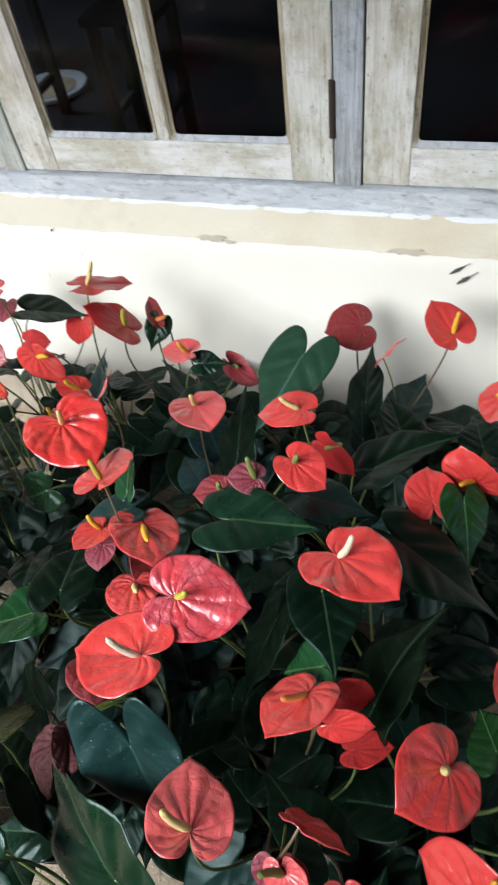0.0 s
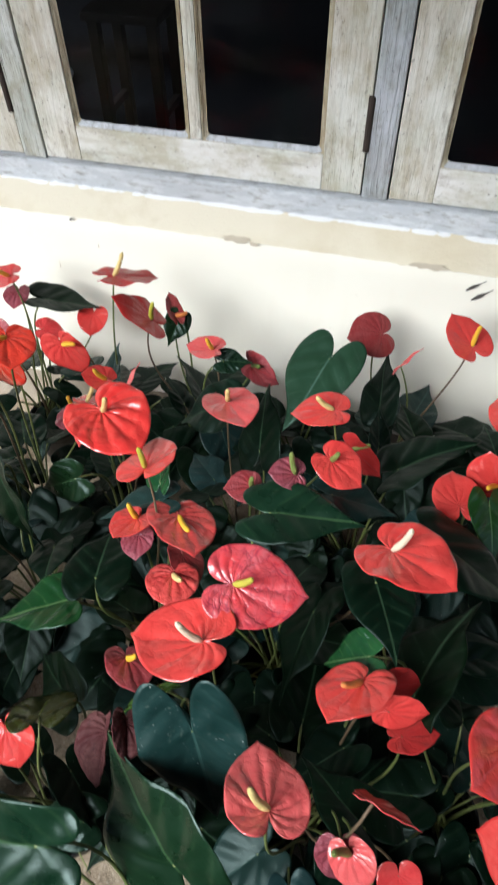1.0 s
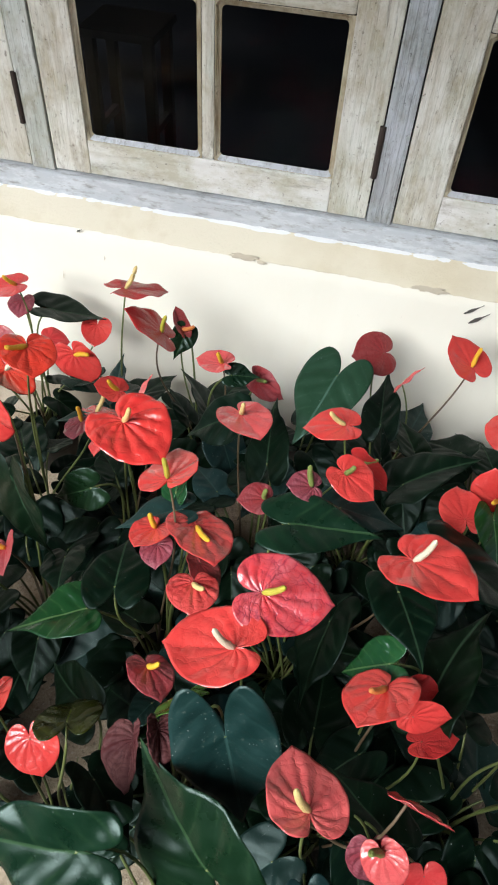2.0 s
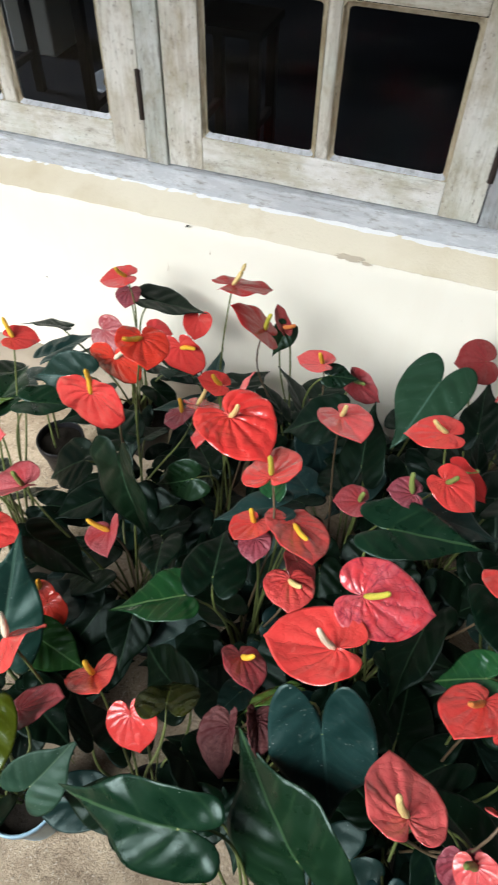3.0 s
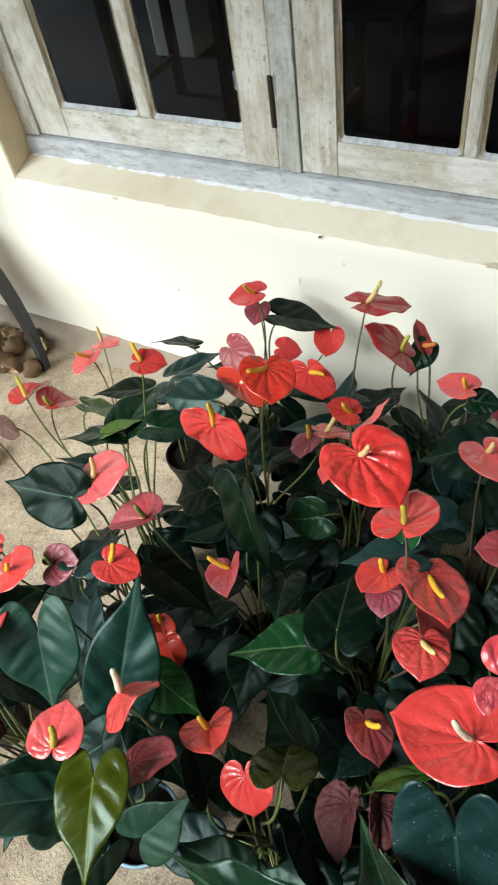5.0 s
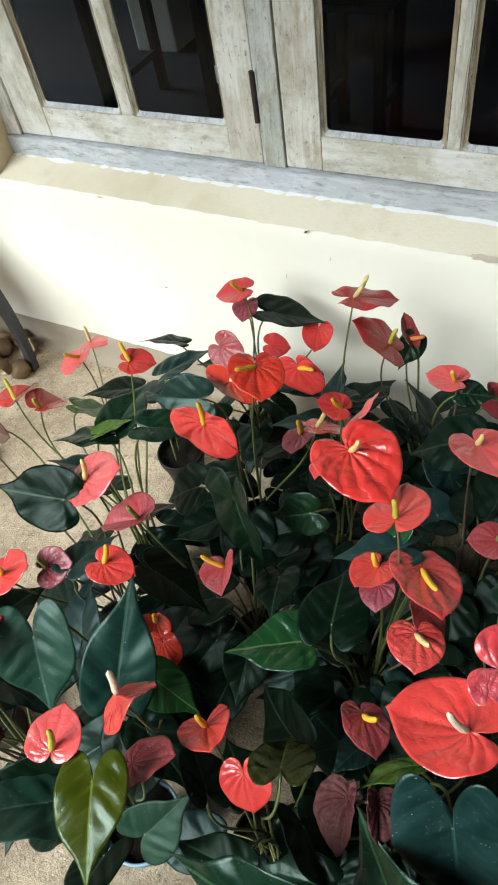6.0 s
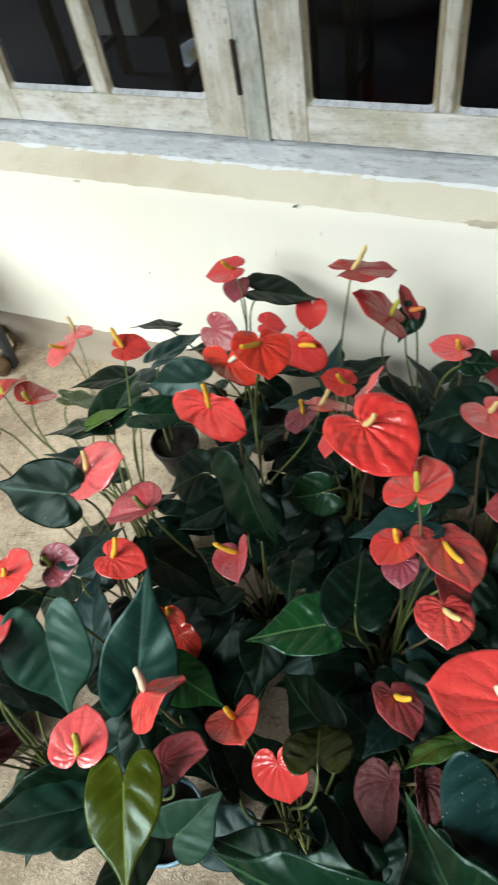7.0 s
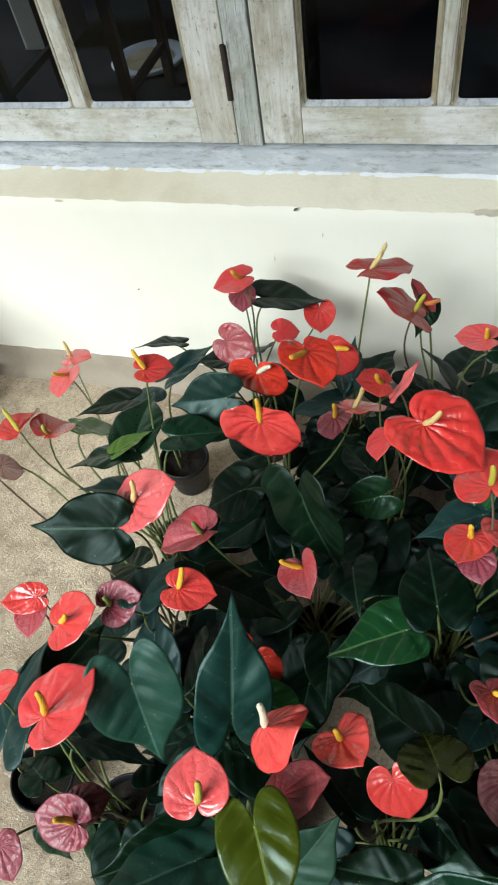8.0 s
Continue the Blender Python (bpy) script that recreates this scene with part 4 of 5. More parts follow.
def plant(x, y, radius, height, colour, label, low_leaves):
    """A pot with soil at its place on the floor; leaves and flowers are added to it."""
    ob = tagged(new("potted_anthurium"), label, "potted plant", "anthuriums along the wall")
    ob.location = (x, y, FLOOR + 0.004)
    p = {"ob": ob, "at": Vector((x, y, FLOOR + 0.004)), "soil": height - 0.025}
    prof = [(0.0, 0.0), (radius * 0.70, 0.0), (radius * 0.74, 0.006), (radius * 0.93, height - 0.026), (radius * 1.0, height - 0.025), (radius * 1.02, height - 0.003),
            (radius * 0.99, height), (radius * 0.94, height - 0.003), (radius * 0.92, height - 0.03), (radius * 0.90, height - 0.05), (0.0, height - 0.05)]
    v, f = lathe(prof, 30)
    mesh_ob("pot", v, f, blue_plastic if colour == "blue" else black_plastic, ob, "pale blue plastic pot" if colour == "blue" else "black plastic pot", True)
    verts, faces, seg = [(0, 0, height - 0.022)], [], 22
    for i in range(1, 6):
        for k in range(seg):
            w = 2 * math.pi * k / seg
            q = radius * 0.905 * i / 5
            verts.append((q * math.cos(w), q * math.sin(w), height - 0.024 + 0.008 * noise.noise(Vector((q * 60 * math.cos(w) + x * 9, q * 60 * math.sin(w), y * 9)))))
    faces += [(0, 1 + k, 1 + (k + 1) % seg) for k in range(seg)]
    for i in range(4):
        for k in range(seg):
            k2 = (k + 1) % seg
            faces.append((1 + i * seg + k, 1 + (i + 1) * seg + k, 1 + (i + 1) * seg + k2, 1 + i * seg + k2))
    mesh_ob("soil", verts, faces, soil_mat, ob, "dark potting soil", True)
    # added filler leaves; their dark colour carries the shade between the plants
    for i in range(low_leaves):
        w = 2 * math.pi * (i + prng.random() * 0.6) / low_leaves
        d = prng.uniform(0.05, 0.13)
        yaw = math.degrees(w) - 90
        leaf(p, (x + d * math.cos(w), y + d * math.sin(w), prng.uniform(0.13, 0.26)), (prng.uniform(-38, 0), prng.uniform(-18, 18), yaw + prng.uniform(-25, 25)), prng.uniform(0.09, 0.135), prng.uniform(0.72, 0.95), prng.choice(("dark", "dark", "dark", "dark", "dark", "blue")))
    return p


def shoots(p, count_, seed):
    """Pale young stems that curl over the rim of a pot."""
    q = random.Random(seed)
    for _ in range(count_):
        w = q.uniform(0, 6.28)
        reach, rise = q.uniform(0.05, 0.12), q.uniform(0.03, 0.11)
        a = Vector((q.uniform(-0.02, 0.02), q.uniform(-0.02, 0.02), p["soil"] - 0.004))
        d = Vector((math.cos(w), math.sin(w), 0))
        bend = Vector((-d.y, d.x, 0)) * q.uniform(-0.05, 0.05)
        pts = bezier(a, a + Vector((0, 0, rise)) + d * 0.01, a + d * reach * 0.7 + bend + Vector((0, 0, rise * 1.1)), a + d * reach + bend * 1.6 + Vector((0, 0, rise * q.uniform(0.1, 0.8))), 14)
        v, f = tube(pts, [0.0024 - 0.0014 * i / 13 for i in range(14)], 6)
        mesh_ob("shoot", v, f, shoot_mat, p["ob"], "thin pale green curling shoot", True)


# -- plants begin --
p = plant(-0.8, 1.1, 0.074, 0.136, "black", "potted anthurium, pink-red and faded purple spathes, black plastic pot", 9)
flower(p, (-0.805, 1.120, 0.507), (-11, -1, 111), 0.065, 1.22, "pinkred", (-0.022, 0.010, 0.044), "yellow")
flower(p, (-0.821, 1.150, 0.439), (-9, 0, -168), 0.050, 1.22, "purple")
flower(p, (-0.827, 1.028, 0.413), (-18, 47, -118), 0.069, 1.22, "faded")
flower(p, (-0.661, 1.184, 0.378), (-14, -6, -168), 0.059, 1.22, "red")
flower(p, (-0.720, 1.065, 0.420), (-18, 25, -72), 0.045, 1.22, "pinkred")
leaf(p, (-0.765, 1.169, 0.414), (-16, -7, -69), 0.133, 0.88, "dark")
leaf(p, (-0.954, 1.035, 0.387), (12, 28, 113), 0.090, 0.89, "dark")
p = plant(-0.56, 1.06, 0.07, 0.128, "black", "potted anthurium, deep red and bright red spathes, black plastic pot", 15)
flower(p, (-0.536, 1.091, 0.574), (-13, -16, -52), 0.094, 1.22, "deep", (0.027, 0.012, 0.055), "cream")
flower(p, (-0.586, 0.929, 0.523), (-90, 19, 180), 0.079, 1.25, "red", (-0.046, -0.010, 0.018), "yellow")
flower(p, (-0.571, 0.877, 0.389), (11, 21, -169), 0.057, 1.22, "purple", (-0.017, 0.014, 0.045), "yellow")
leaf(p, (-0.566, 1.042, 0.318), (46, -32, -18), 0.090, 0.89, "blue")
p = plant(-0.36, 1.08, 0.067, 0.12, "black", "potted anthurium, deep red and pink-red spathes, black plastic pot", 15)
flower(p, (-0.448, 1.047, 0.516), (43, 4, 110), 0.090, 1.21, "deep", (-0.023, 0.031, 0.048), "lime")
flower(p, (-0.435, 1.143, 0.449), (11, 15, 39), 0.064, 0.58, "dark", (0.014, -0.018, 0.028), "orange", crease=0.5)
leaf(p, (-0.430, 1.145, 0.440), (-42, -22, -173), 0.065, 0.90, "green")
flower(p, (-0.315, 1.029, 0.481), (-9, 2, 86), 0.058, 1.22, "pink", (-0.023, -0.004, 0.044), "yellow")
flower(p, (-0.248, 1.084, 0.400), (-76, 63, 170), 0.071, 1.18, "faded", (-0.040, 0.019, 0.023), "green")
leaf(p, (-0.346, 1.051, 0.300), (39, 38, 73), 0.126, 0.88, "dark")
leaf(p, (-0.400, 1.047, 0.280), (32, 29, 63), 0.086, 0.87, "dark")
leaf(p, (-0.294, 1.031, 0.450), (-2, 30, -79), 0.060, 0.90, "green")
p = plant(-0.13, 1.05, 0.074, 0.136, "black", "potted anthurium, dark green leaves, black plastic pot", 15)
leaf(p, (-0.081, 1.030, 0.504), (-16, 4, 160), 0.166, 0.85, "teal")
leaf(p, (-0.269, 0.941, 0.423), (-32, -14, 105), 0.127, 0.90, "dark")
p = plant(0.07, 1.09, 0.07, 0.128, "black", "potted anthurium, dark red and pink-red spathes, black plastic pot", 15)
flower(p, (0.005, 1.172, 0.465), (13, -35, 119), 0.079, 1.24, "dark")
flower(p, (0.058, 1.125, 0.430), (45, -36, -77), 0.060, 0.40, "pink")
flower(p, (0.183, 1.133, 0.504), (19, 3, 42), 0.077, 1.23, "red", (0.004, 0.016, 0.047), "yellow")
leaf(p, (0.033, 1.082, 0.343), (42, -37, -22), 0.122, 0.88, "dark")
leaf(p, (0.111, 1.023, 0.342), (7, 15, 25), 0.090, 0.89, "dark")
p = plant(0.29, 1.04, 0.07, 0.128, "black", "potted anthurium, bright red spathe, dark green leaves, black plastic pot", 15)
flower(p, (0.303, 1.105, 0.387), (-9, 21, 152), 0.080, 1.23, "red", (-0.003, 0.034, 0.035), "yellow")
leaf(p, (0.264, 0.976, 0.383), (-3, -8, 14), 0.091, 0.90, "dark")
p = plant(-0.985, 0.955, 0.063, 0.12, "black", "potted anthurium, dark green leaves, black plastic pot", 1)
leaf(p, (-0.939, 0.966, 0.364), (8, -20, -38), 0.118, 0.90, "blue")
p = plant(-0.68, 0.82, 0.07, 0.136, "black", "potted anthurium, orange-red and bright red spathes, black plastic pot", 15)
flower(p, (-0.593, 0.794, 0.655), (-4, -15, -148), 0.076, 1.23, "orange", (0.039, 0.025, 0.019), "yellow")
flower(p, (-0.711, 0.879, 0.497), (-95, -2, 179), 0.091, 1.26, "orange", (-0.034, -0.049, 0.016), "white")
flower(p, (-0.648, 0.695, 0.596), (-90, 6, 178), 0.094, 1.42, "red", (-0.011, -0.065, 0.005), "yellow")
flower(p, (-0.535, 0.878, 0.424), (-17, -29, -56), 0.067, 1.21, "red", (0.013, 0.011, 0.047), "cream")
leaf(p, (-0.766, 0.831, 0.472), (-15, -56, 113), 0.117, 0.91, "blue")
leaf(p, (-0.713, 0.691, 0.381), (-40, -20, 118), 0.112, 0.90, "dark")
p = plant(-0.45, 0.78, 0.07, 0.136, "black", "potted anthurium, glossy red and bright red spathes, black plastic pot", 15)
flower(p, (-0.405, 0.727, 0.595), (-1, -0, -124), 0.108, 1.26, "bright", (0.002, 0.026, 0.055), "cream")
flower(p, (-0.486, 0.889, 0.490), (16, -6, 103), 0.049, 1.22, "red", (-0.014, 0.025, 0.041), "yellow")
flower(p, (-0.457, 0.900, 0.463), (49, -18, -69), 0.065, 0.50, "pink")
leaf(p, (-0.459, 0.671, 0.466), (-46, -49, 141), 0.088, 0.91, "green")
flower(p, (-0.458, 0.779, 0.486), (-1, 39, 164), 0.056, 1.21, "pinkred", crease=0.3)
p = plant(-0.2, 0.8, 0.07, 0.136, "black", "potted anthurium, pink-red and bright red spathes, black plastic pot", 15)
flower(p, (-0.239, 0.873, 0.510), (11, -6, -142), 0.087, 1.14, "pink", (0.014, 0.035, 0.049), "cream")
flower(p, (-0.033, 0.773, 0.525), (-18, 3, -117), 0.067, 1.20, "red", (0.009, 0.004, 0.049), "green")
flower(p, (-0.164, 0.755, 0.429), (13, -12, 114), 0.052, 1.23, "faded", (-0.004, 0.013, 0.048), "green")
leaf(p, (-0.183, 0.887, 0.368), (41, -35, -18), 0.134, 0.90, "dark")
p = plant(0.03, 0.84, 0.07, 0.128, "black", "potted anthurium, bright red and faded purple spathes, black plastic pot", 15)
flower(p, (-0.049, 0.879, 0.530), (-5, 7, 95), 0.075, 1.22, "red", (-0.014, 0.028, 0.039), "cream")
flower(p, (-0.084, 0.723, 0.535), (17, -19, 106), 0.045, 1.24, "purple", (0.022, 0.020, 0.040), "green")
flower(p, (-0.005, 0.876, 0.437), (-77, 72, 165), 0.072, 1.19, "deep", (-0.045, 0.022, -0.002), "green")
leaf(p, (0.086, 0.877, 0.403), (26, -20, -69), 0.159, 0.87, "dark")
leaf(p, (0.044, 0.986, 0.340), (42, 30, 37), 0.075, 0.87, "dark")
leaf(p, (-0.023, 0.798, 0.393), (-8, -11, -89), 0.127, 0.89, "blue")
p = plant(0.25, 0.8, 0.07, 0.136, "black", "potted anthurium, bright red spathes, dark green leaves, black plastic pot", 15)
flower(p, (0.188, 0.785, 0.456), (7, -1, 15), 0.071, 1.21, "red")
flower(p, (0.250, 0.839, 0.456), (95, -23, -16), 0.081, 1.23, "red", (0.002, 0.046, 0.041), "yellow")
leaf(p, (0.236, 0.788, 0.464), (-27, -21, -154), 0.101, 0.86, "bright")
leaf(p, (0.139, 0.759, 0.420), (-37, -19, 99), 0.060, 0.90, "blue")
p = plant(-0.82, 0.48, 0.07, 0.12, "black", "potted anthurium, pink-red and bright red spathes, black plastic pot", 6)
flower(p, (-0.839, 0.565, 0.512), (28, 7, -68), 0.088, 1.20, "pinkveined", (-0.009, 0.041, 0.046), "cream")
flower(p, (-0.729, 0.449, 0.484), (-7, -2, -87), 0.059, 1.20, "red", (-0.013, 0.006, 0.048), "yellow")
flower(p, (-0.839, 0.413, 0.454), (24, 23, -57), 0.058, 1.23, "purple", (-0.010, 0.024, 0.043), "green")
flower(p, (-0.901, 0.369, 0.463), (30, -1, -66), 0.072, 1.26, "red", (0.012, 0.041, 0.025), "yellow")
leaf(p, (-0.863, 0.522, 0.498), (3, -38, 101), 0.146, 0.80, "dark", 0.7)
leaf(p, (-0.787, 0.438, 0.464), (-11, -16, -4), 0.095, 0.91, "blue")
leaf(p, (-0.693, 0.507, 0.375), (-22, -20, -85), 0.127, 0.84, "dark")
flower(p, (-1.122, 0.584, 0.533), (5, -2, 162), 0.051, 1.23, "pink", (-0.005, 0.016, 0.047), "yellow")
flower(p, (-1.145, 0.628, 0.454), (-21, 62, -111), 0.045, 1.21, "dried")
leaf(p, (-0.720, 0.397, 0.360), (-8, 36, 174), 0.115, 0.89, "dark")
p = plant(-0.55, 0.57, 0.07, 0.128, "black", "potted anthurium, faded dusky red spathes, dark green leaves, black plastic pot", 15)
shoots(p, 5, 13)
flower(p, (-0.561, 0.542, 0.430), (5, 30, -153), 0.057, 1.26, "faded", (0.011, 0.000, 0.049), "yellow", crease=0.5)
flower(p, (-0.720, 0.545, 0.485), (-18, 16, 109), 0.076, 1.23, "faded", (-0.019, -0.008, 0.045), "green", crease=0.45)
leaf(p, (-0.576, 0.636, 0.484), (-77, 27, 156), 0.180, 0.90, "dark")
leaf(p, (-0.491, 0.592, 0.351), (23, 15, -161), 0.093, 0.91, "dark")
p = plant(-0.31, 0.56, 0.07, 0.128, "black", "potted anthurium, ribbed red and bright red spathes, black plastic pot", 15)
flower(p, (-0.256, 0.635, 0.477), (11, -23, -148), 0.092, 1.24, "veined", (0.007, 0.058, 0.021), "yellow")
flower(p, (-0.318, 0.610, 0.487), (15, 12, 167), 0.058, 1.23, "red", (-0.007, 0.020, 0.045), "yellow")
flower(p, (-0.233, 0.536, 0.470), (18, -1, -165), 0.066, 1.24, "veined", (-0.016, 0.040, 0.027), "cream")
flower(p, (-0.234, 0.581, 0.457), (-26, -30, -119), 0.057, 1.18, "dark")
flower(p, (-0.268, 0.411, 0.423), (19, -28, -149), 0.062, 1.22, "faded", (0.007, 0.033, 0.037), "yellow")
flower(p, (-0.305, 0.648, 0.577), (-20, -21, 12), 0.082, 1.24, "red", (0.014, -0.017, 0.045), "lime")
flower(p, (-0.308, 0.586, 0.476), (1, 12, -164), 0.045, 1.23, "purple")
leaf(p, (-0.393, 0.475, 0.425), (-7, 10, 115), 0.124, 0.87, "bright", .6)
leaf(p, (-0.354, 0.510, 0.454), (-9, -2, 12), 0.122, 0.89, "dark")
leaf(p, (-0.302, 0.662, 0.470), (-11, 15, 109), 0.111, 0.89, "blue")
leaf(p, (-0.311, 0.697, 0.475), (34, -39, -10), 0.075, 0.89, "bright")
p = plant(-0.08, 0.57, 0.07, 0.128, "black", "potted anthurium, bright red and purple-veined red spathes, black plastic pot", 15)
shoots(p, 5, 15)
flower(p, (0.078, 0.579, 0.603), (16, -8, -124), 0.099, 1.22, "red", (-0.002, 0.029, 0.054), "white")
flower(p, (-0.117, 0.482, 0.596), (-7, 13, -84), 0.098, 1.17, "purplered", (0.004, 0.020, 0.058), "lime")
leaf(p, (-0.106, 0.649, 0.524), (8, -3, -88), 0.146, 0.84, "green")
leaf(p, (-0.013, 0.544, 0.435), (-23, 47, 147), 0.143, 0.84, "dark")
p = plant(0.15, 0.57, 0.07, 0.136, "black", "potted anthurium, bright red spathe, dark green leaves, black plastic pot", 15)
flower(p, (0.068, 0.420, 0.533), (17, 32, 162), 0.079, 1.31, "red", (-0.003, 0.040, 0.028), "orange")
leaf(p, (0.155, 0.675, 0.500), (-11, -23, -111), 0.169, 0.88, "dark")
leaf(p, (0.064, 0.536, 0.584), (10, -7, -160), 0.116, 0.83, "dark")
leaf(p, (0.073, 0.468, 0.503), (-43, -11, 101), 0.090, 0.88, "bright")
p = plant(-0.67, 0.33, 0.063, 0.112, "black", "potted anthurium, orange-red spathes, dark green leaves, black plastic pot", 15)
shoots(p, 5, 17)
flower(p, (-0.533, 0.263, 0.612), (46, -6, -101), 0.066, 1.25, "red", (-0.006, 0.031, 0.038), "white", crease=-.6)
flower(p, (-0.657, 0.433, 0.351), (-60, 6, -156), 0.045, 1.24, "orange", (-0.015, -0.036, 0.031), "yellow")
flower(p, (-0.595, 0.388, 0.421), (-51, 11, -156), 0.051, 1.22, "orange")
leaf(p, (-0.604, 0.297, 0.476), (51, 20, 27), 0.161, 0.69, "teal")
leaf(p, (-0.732, 0.291, 0.529), (-45, -1, -148), 0.126, 1.00, "teal", 1.3)
leaf(p, (-0.579, 0.336, 0.404), (-26, 21, -108), 0.088, 0.90, "bright")
leaf(p, (-0.761, 0.359, 0.360), (28, -31, 14), 0.115, 0.89, "blue")
p = plant(-0.38, 0.235, 0.067, 0.12, "black", "potted anthurium, bright red spathes, dark green leaves, black plastic pot", 4)
shoots(p, 8, 18)
flower(p, (-0.458, 0.300, 0.459), (40, 3, -133), 0.064, 1.25, "red", (0.002, 0.030, 0.040), "yellow", crease=.3)
flower(p, (-0.385, 0.269, 0.446), (-42, 14, -158), 0.058, 1.29, "red")
leaf(p, (-0.337, 0.294, 0.479), (-43, -3, 23), 0.100, 0.92, "deepolive")
leaf(p, (-0.362, 0.361, 0.333), (-25, -42, 79), 0.128, 0.89, "dark")
leaf(p, (-0.292, 0.250, 0.399), (-2, -40, -127), 0.107, 0.82, "dark")
leaf(p, (-0.439, 0.237, 0.394), (-19, 44, 36), 0.099, 0.87, "dark")
p = plant(-0.2, 0.33, 0.067, 0.128, "black", "potted anthurium, bright red and withered purple spathes, black plastic pot", 15)
flower(p, (-0.137, 0.400, 0.589), (-17, 13, 92), 0.099, 1.25, "red", (-0.018, 0.010, 0.059), "white")
flower(p, (-0.245, 0.296, 0.467), (-17, 43, -180), 0.064, 1.18, "withered", crease=.55)
flower(p, (-0.208, 0.297, 0.533), (-8, -35, -154), 0.045, 1.18, "withered", crease=.55)
leaf(p, (-0.123, 0.306, 0.543), (-64, 11, -166), 0.154, 0.89, "blue", 1.6)
leaf(p, (-0.267, 0.399, 0.299), (9, 4, 153), 0.062, 0.92, "blue")
leaf(p, (-0.188, 0.359, 0.495), (-10, 58, 117), 0.081, 0.88, "lime")
p = plant(0.03, 0.32, 0.07, 0.128, "black", "potted anthurium, bright red and deep red spathes, black plastic pot", 14)
flower(p, (0.106, 0.393, 0.531), (4, 65, -79), 0.050, 1.19, "red")
flower(p, (0.113, 0.440, 0.498), (-28, 43, -89), 0.042, 1.22, "deep")
flower(p, (0.135, 0.389, 0.460), (21, -28, -86), 0.051, 1.19, "deep")
flower(p, (0.096, 0.276, 0.574), (4, -69, -109), 0.057, 1.19, "pink")
flower(p, (0.075, 0.238, 0.500), (-57, 12, -167), 0.055, 1.21, "purple")
flower(p, (0.084, 0.232, 0.520), (-38, 29, -166), 0.046, 1.22, "pinkveined", (0.000, -0.026, 0.043), "green")
flower(p, (0.149, 0.235, 0.450), (-41, 2, -165), 0.045, 1.22, "pinkred")
flower(p, (-0.013, 0.238, 0.596), (-24, 12, 17), 0.080, 1.19, "pinkveined", (-0.031, -0.013, 0.052), "cream")
leaf(p, (0.068, 0.389, 0.339), (-24, 24, 117), 0.115, 0.86, "dark")
p = plant(0.27, 0.4, 0.067, 0.12, "black", "potted anthurium, bright red and pink-red spathes, black plastic pot", 13)
flower(p, (0.234, 0.361, 0.599), (24, -21, 134), 0.080, 1.25, "red", (0.013, 0.038, 0.047), "cream")
flower(p, (0.318, 0.537, 0.413), (-76, -14, 98), 0.053, 1.25, "pink")
leaf(p, (0.149, 0.458, 0.439), (24, -45, -33), 0.174, 0.79, "dark")
leaf(p, (0.297, 0.420, 0.500), (-37, -31, 40), 0.079, 0.91, "bright")
p = plant(-1.03, 0.19, 0.063, 0.12, "black", "potted anthurium, faded dusky red and bright red spathes, black plastic pot", 1)
flower(p, (-0.967, 0.389, 0.444), (-4, 16, -167), 0.052, 1.22, "faded")
flower(p, (-0.934, 0.244, 0.500), (13, -16, -46), 0.045, 1.21, "red")
leaf(p, (-0.941, 0.213, 0.413), (14, -31, -3), 0.145, 0.89, "blue")
p = plant(-0.84, 0.17, 0.067, 0.12, "black", "potted anthurium, pink-red and faded purple spathes, black plastic pot", 3)
leaf(p, (-0.874, 0.124, 0.080), (-17, -18, -153), 0.070, 0.75, "grey")
flower(p, (-0.957, 0.396, 0.470), (0, -15, 109), 0.055, 0.90, "red")
flower(p, (-0.818, 0.225, 0.560), (5, -15, -35), 0.083, 1.25, "pinkred", (0.014, 0.021, 0.057), "yellow")
flower(p, (-0.777, 0.126, 0.448), (-1, -28, 93), 0.059, 1.22, "purple", (0.019, 0.007, 0.046), "yellow")
flower(p, (-0.862, 0.077, 0.450), (-26, 7, -147), 0.045, 1.22, "purple")
leaf(p, (-0.853, 0.103, 0.330), (-50, 19, -159), 0.060, 0.90, "green")
flower(p, (-0.796, 0.146, 0.407), (-2, 7, -65), 0.045, 1.21, "withered")
leaf(p, (-0.906, 0.295, 0.400), (-12, 1, -12), 0.127, 0.89, "dark")
leaf(p, (-0.837, 0.234, 0.360), (-31, -47, -69), 0.113, 0.84, "teal")
p = plant(-0.6, 0.166, 0.072, 0.165, "blue", "potted anthurium, pink-red and faded dusky red spathes, pale blue-rimmed pot", 1)
flower(p, (-0.600, 0.177, 0.552), (1, -7, 20), 0.063, 1.26, "pink", (0.016, 0.014, 0.045), "lime", lobe=.6)
flower(p, (-0.514, 0.213, 0.499), (24, -32, -74), 0.069, 1.23, "faded")
leaf(p, (-0.529, 0.169, 0.554), (2, -1, -151), 0.111, 0.83, "olive")
leaf(p, (-0.495, 0.150, 0.371), (50, 25, -16), 0.101, 0.90, "grey")
leaf(p, (-0.601, 0.123, 0.484), (18, 34, 135), 0.140, 0.93, "teal")
leaf(p, (-0.546, 0.100, 0.340), (34, 24, -163), 0.104, 0.90, "dark")
leaf(p, (-0.631, 0.140, 0.450), (5, -54, 124), 0.116, 0.90, "dark")
p = plant(-0.13, 0.08, 0.07, 0.128, "black", "potted anthurium, dark green leaves, black plastic pot", 0)
leaf(p, (-0.316, 0.251, 0.300), (-16, 8, -128), 0.074, 0.85, "dark")
leaf(p, (-0.367, 0.168, 0.360), (-11, -3, 93), 0.105, 0.70, "dark")
leaf(p, (-0.251, 0.199, 0.400), (-13, -3, 100), 0.087, 0.80, "green")
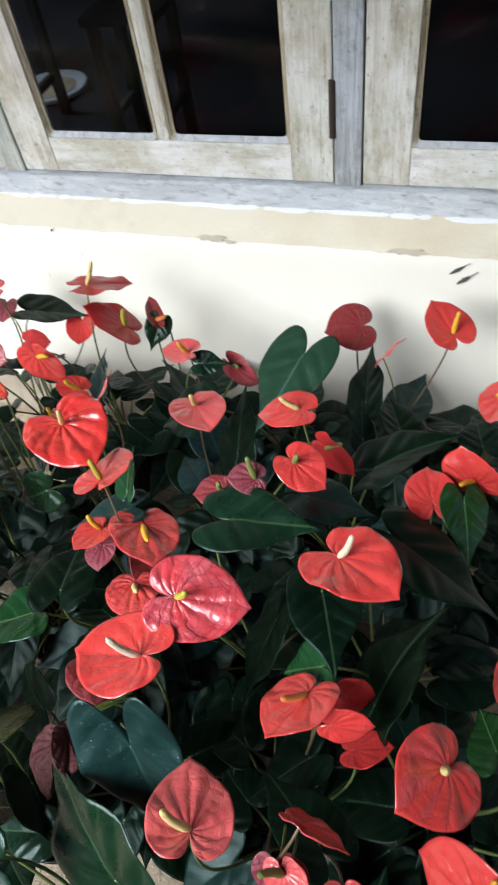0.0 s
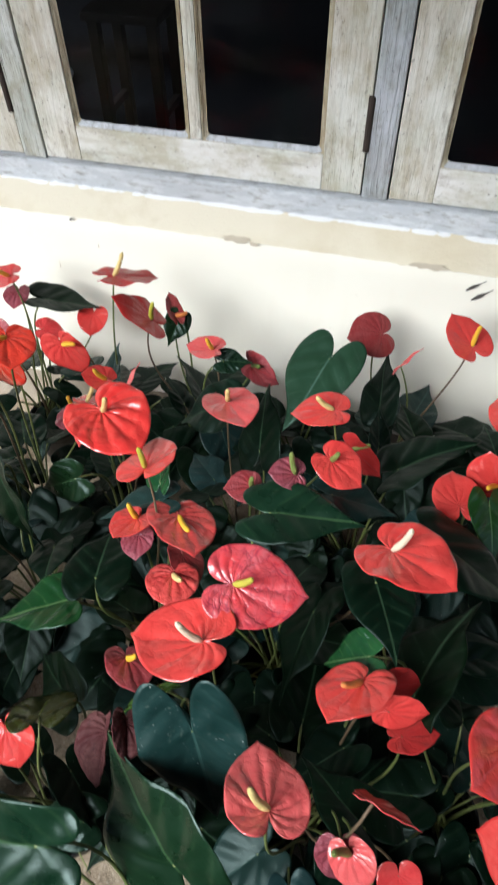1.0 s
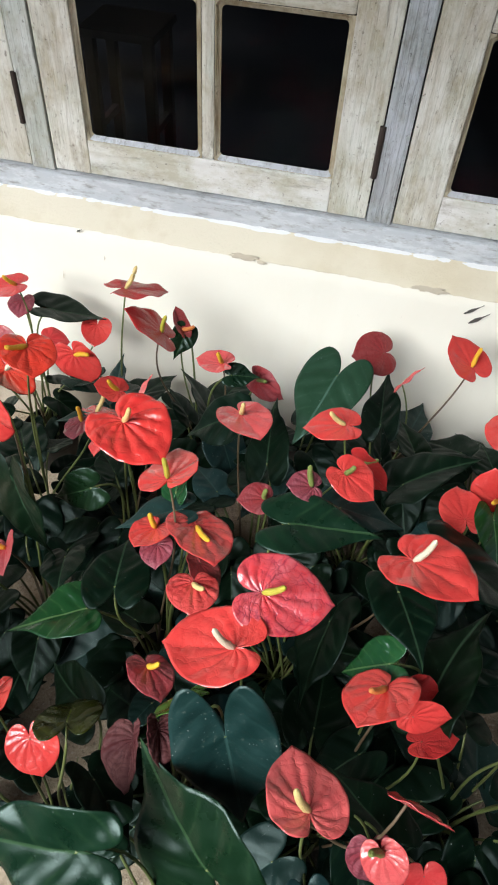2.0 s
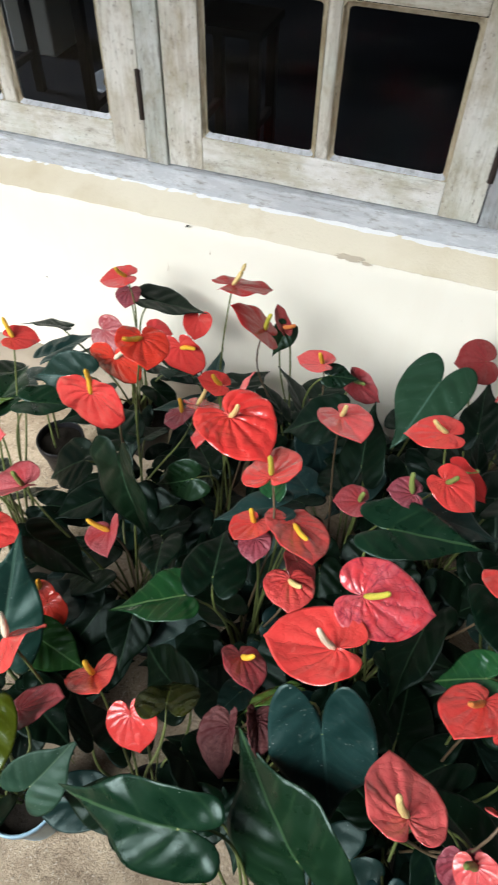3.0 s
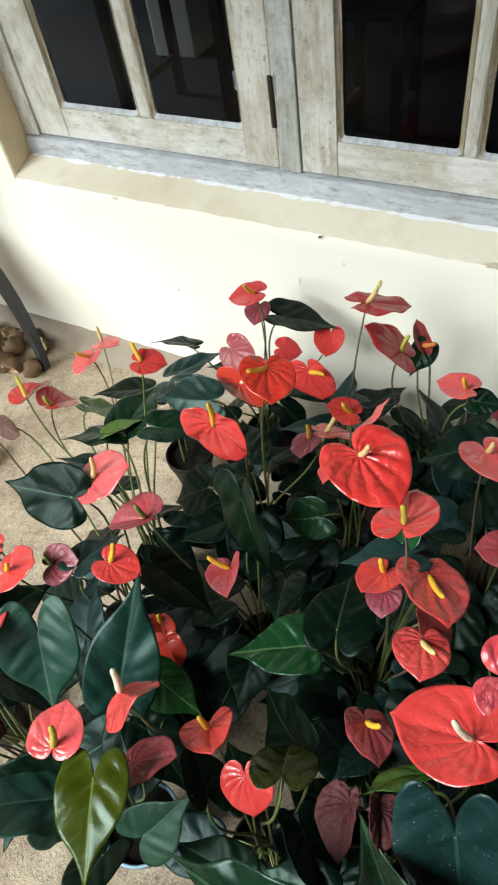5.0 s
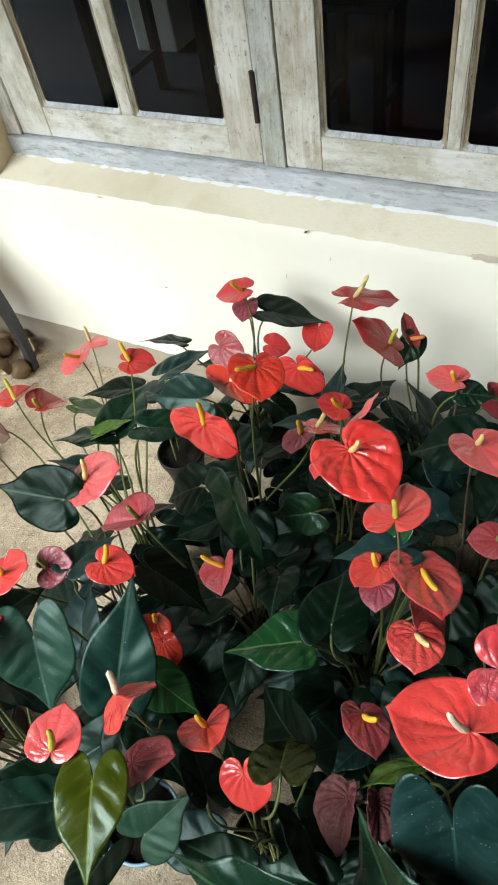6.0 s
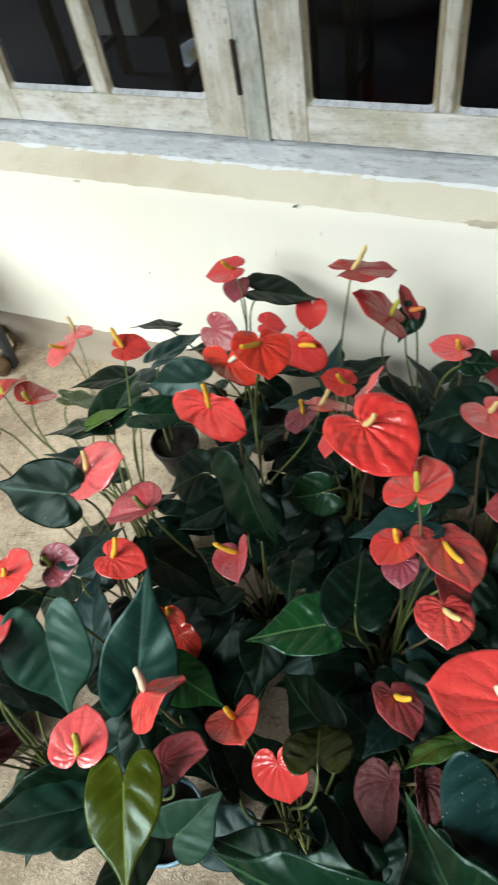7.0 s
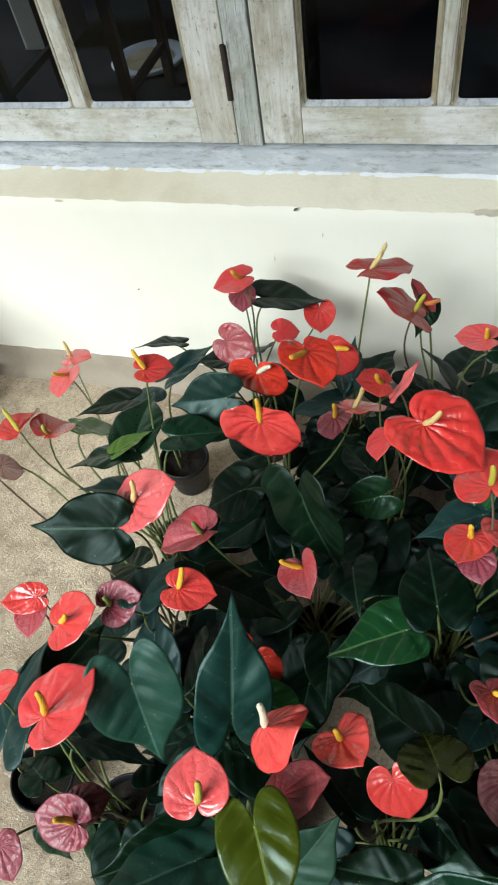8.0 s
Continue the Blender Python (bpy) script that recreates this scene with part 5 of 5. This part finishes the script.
leaf(p, (-0.112, 0.177, 0.467), (41, -44, 23), 0.167, 0.98, "green")
leaf(p, (-0.253, 0.148, 0.551), (-9, -46, 104), 0.160, 0.76, "green")
p = plant(0.14, 0.13, 0.067, 0.128, "black", "potted anthurium, dark green leaves, black plastic pot", 7)
leaf(p, (0.107, 0.283, 0.400), (-7, 24, 50), 0.118, 0.86, "dark")
p = plant(0.31, 0.18, 0.067, 0.128, "black", "potted anthurium, bright red spathe, dark green leaves, black plastic pot", 7)
flower(p, (0.283, 0.252, 0.555), (-43, -44, 94), 0.085, 1.28, "red", (0.055, -0.023, 0.017), "yellow")
p = plant(-0.885, 0.66, 0.062, 0.12, "black", "potted anthurium, bright red and pink-red spathes, black plastic pot", 5)
flower(p, (-0.912, 0.834, 0.526), (-7, 4, -68), 0.054, 1.25, "red", (-0.022, -0.020, 0.034), "yellow")
flower(p, (-1.249, 1.040, 0.296), (13, -10, -89), 0.056, 1.22, "pink", (0.005, 0.008, 0.049), "cream")
flower(p, (-1.189, 0.938, 0.355), (-2, 19, -178), 0.066, 1.22, "pink", (-0.003, 0.030, 0.040), "yellow")
flower(p, (-1.152, 0.710, 0.450), (-11, -21, 5), 0.070, 1.22, "red", (-0.012, 0.014, 0.050), "lime", crease=0.5)
flower(p, (-1.099, 0.722, 0.439), (-29, 7, -11), 0.065, 1.24, "red", (0.010, -0.034, 0.036), "lime", crease=0.4)
leaf(p, (-0.828, 0.740, 0.463), (-4, -6, -71), 0.102, 0.89, "green")
leaf(p, (-0.957, 0.784, 0.378), (5, -8, 1), 0.124, 0.91, "green")
leaf(p, (-1.072, 0.944, 0.276), (7, 15, 119), 0.116, 0.89, "dark")
leaf(p, (-0.971, 0.740, 0.389), (6, -24, -43), 0.076, 0.89, "lime")
leaf(p, (-1.099, 0.817, 0.335), (-30, -24, -52), 0.102, 0.89, "lime")
leaf(p, (-0.967, 0.736, 0.383), (10, 25, 121), 0.111, 0.90, "green")
leaf(p, (-0.886, 0.623, 0.444), (24, 24, 119), 0.093, 0.88, "blue")
# -- plants end --
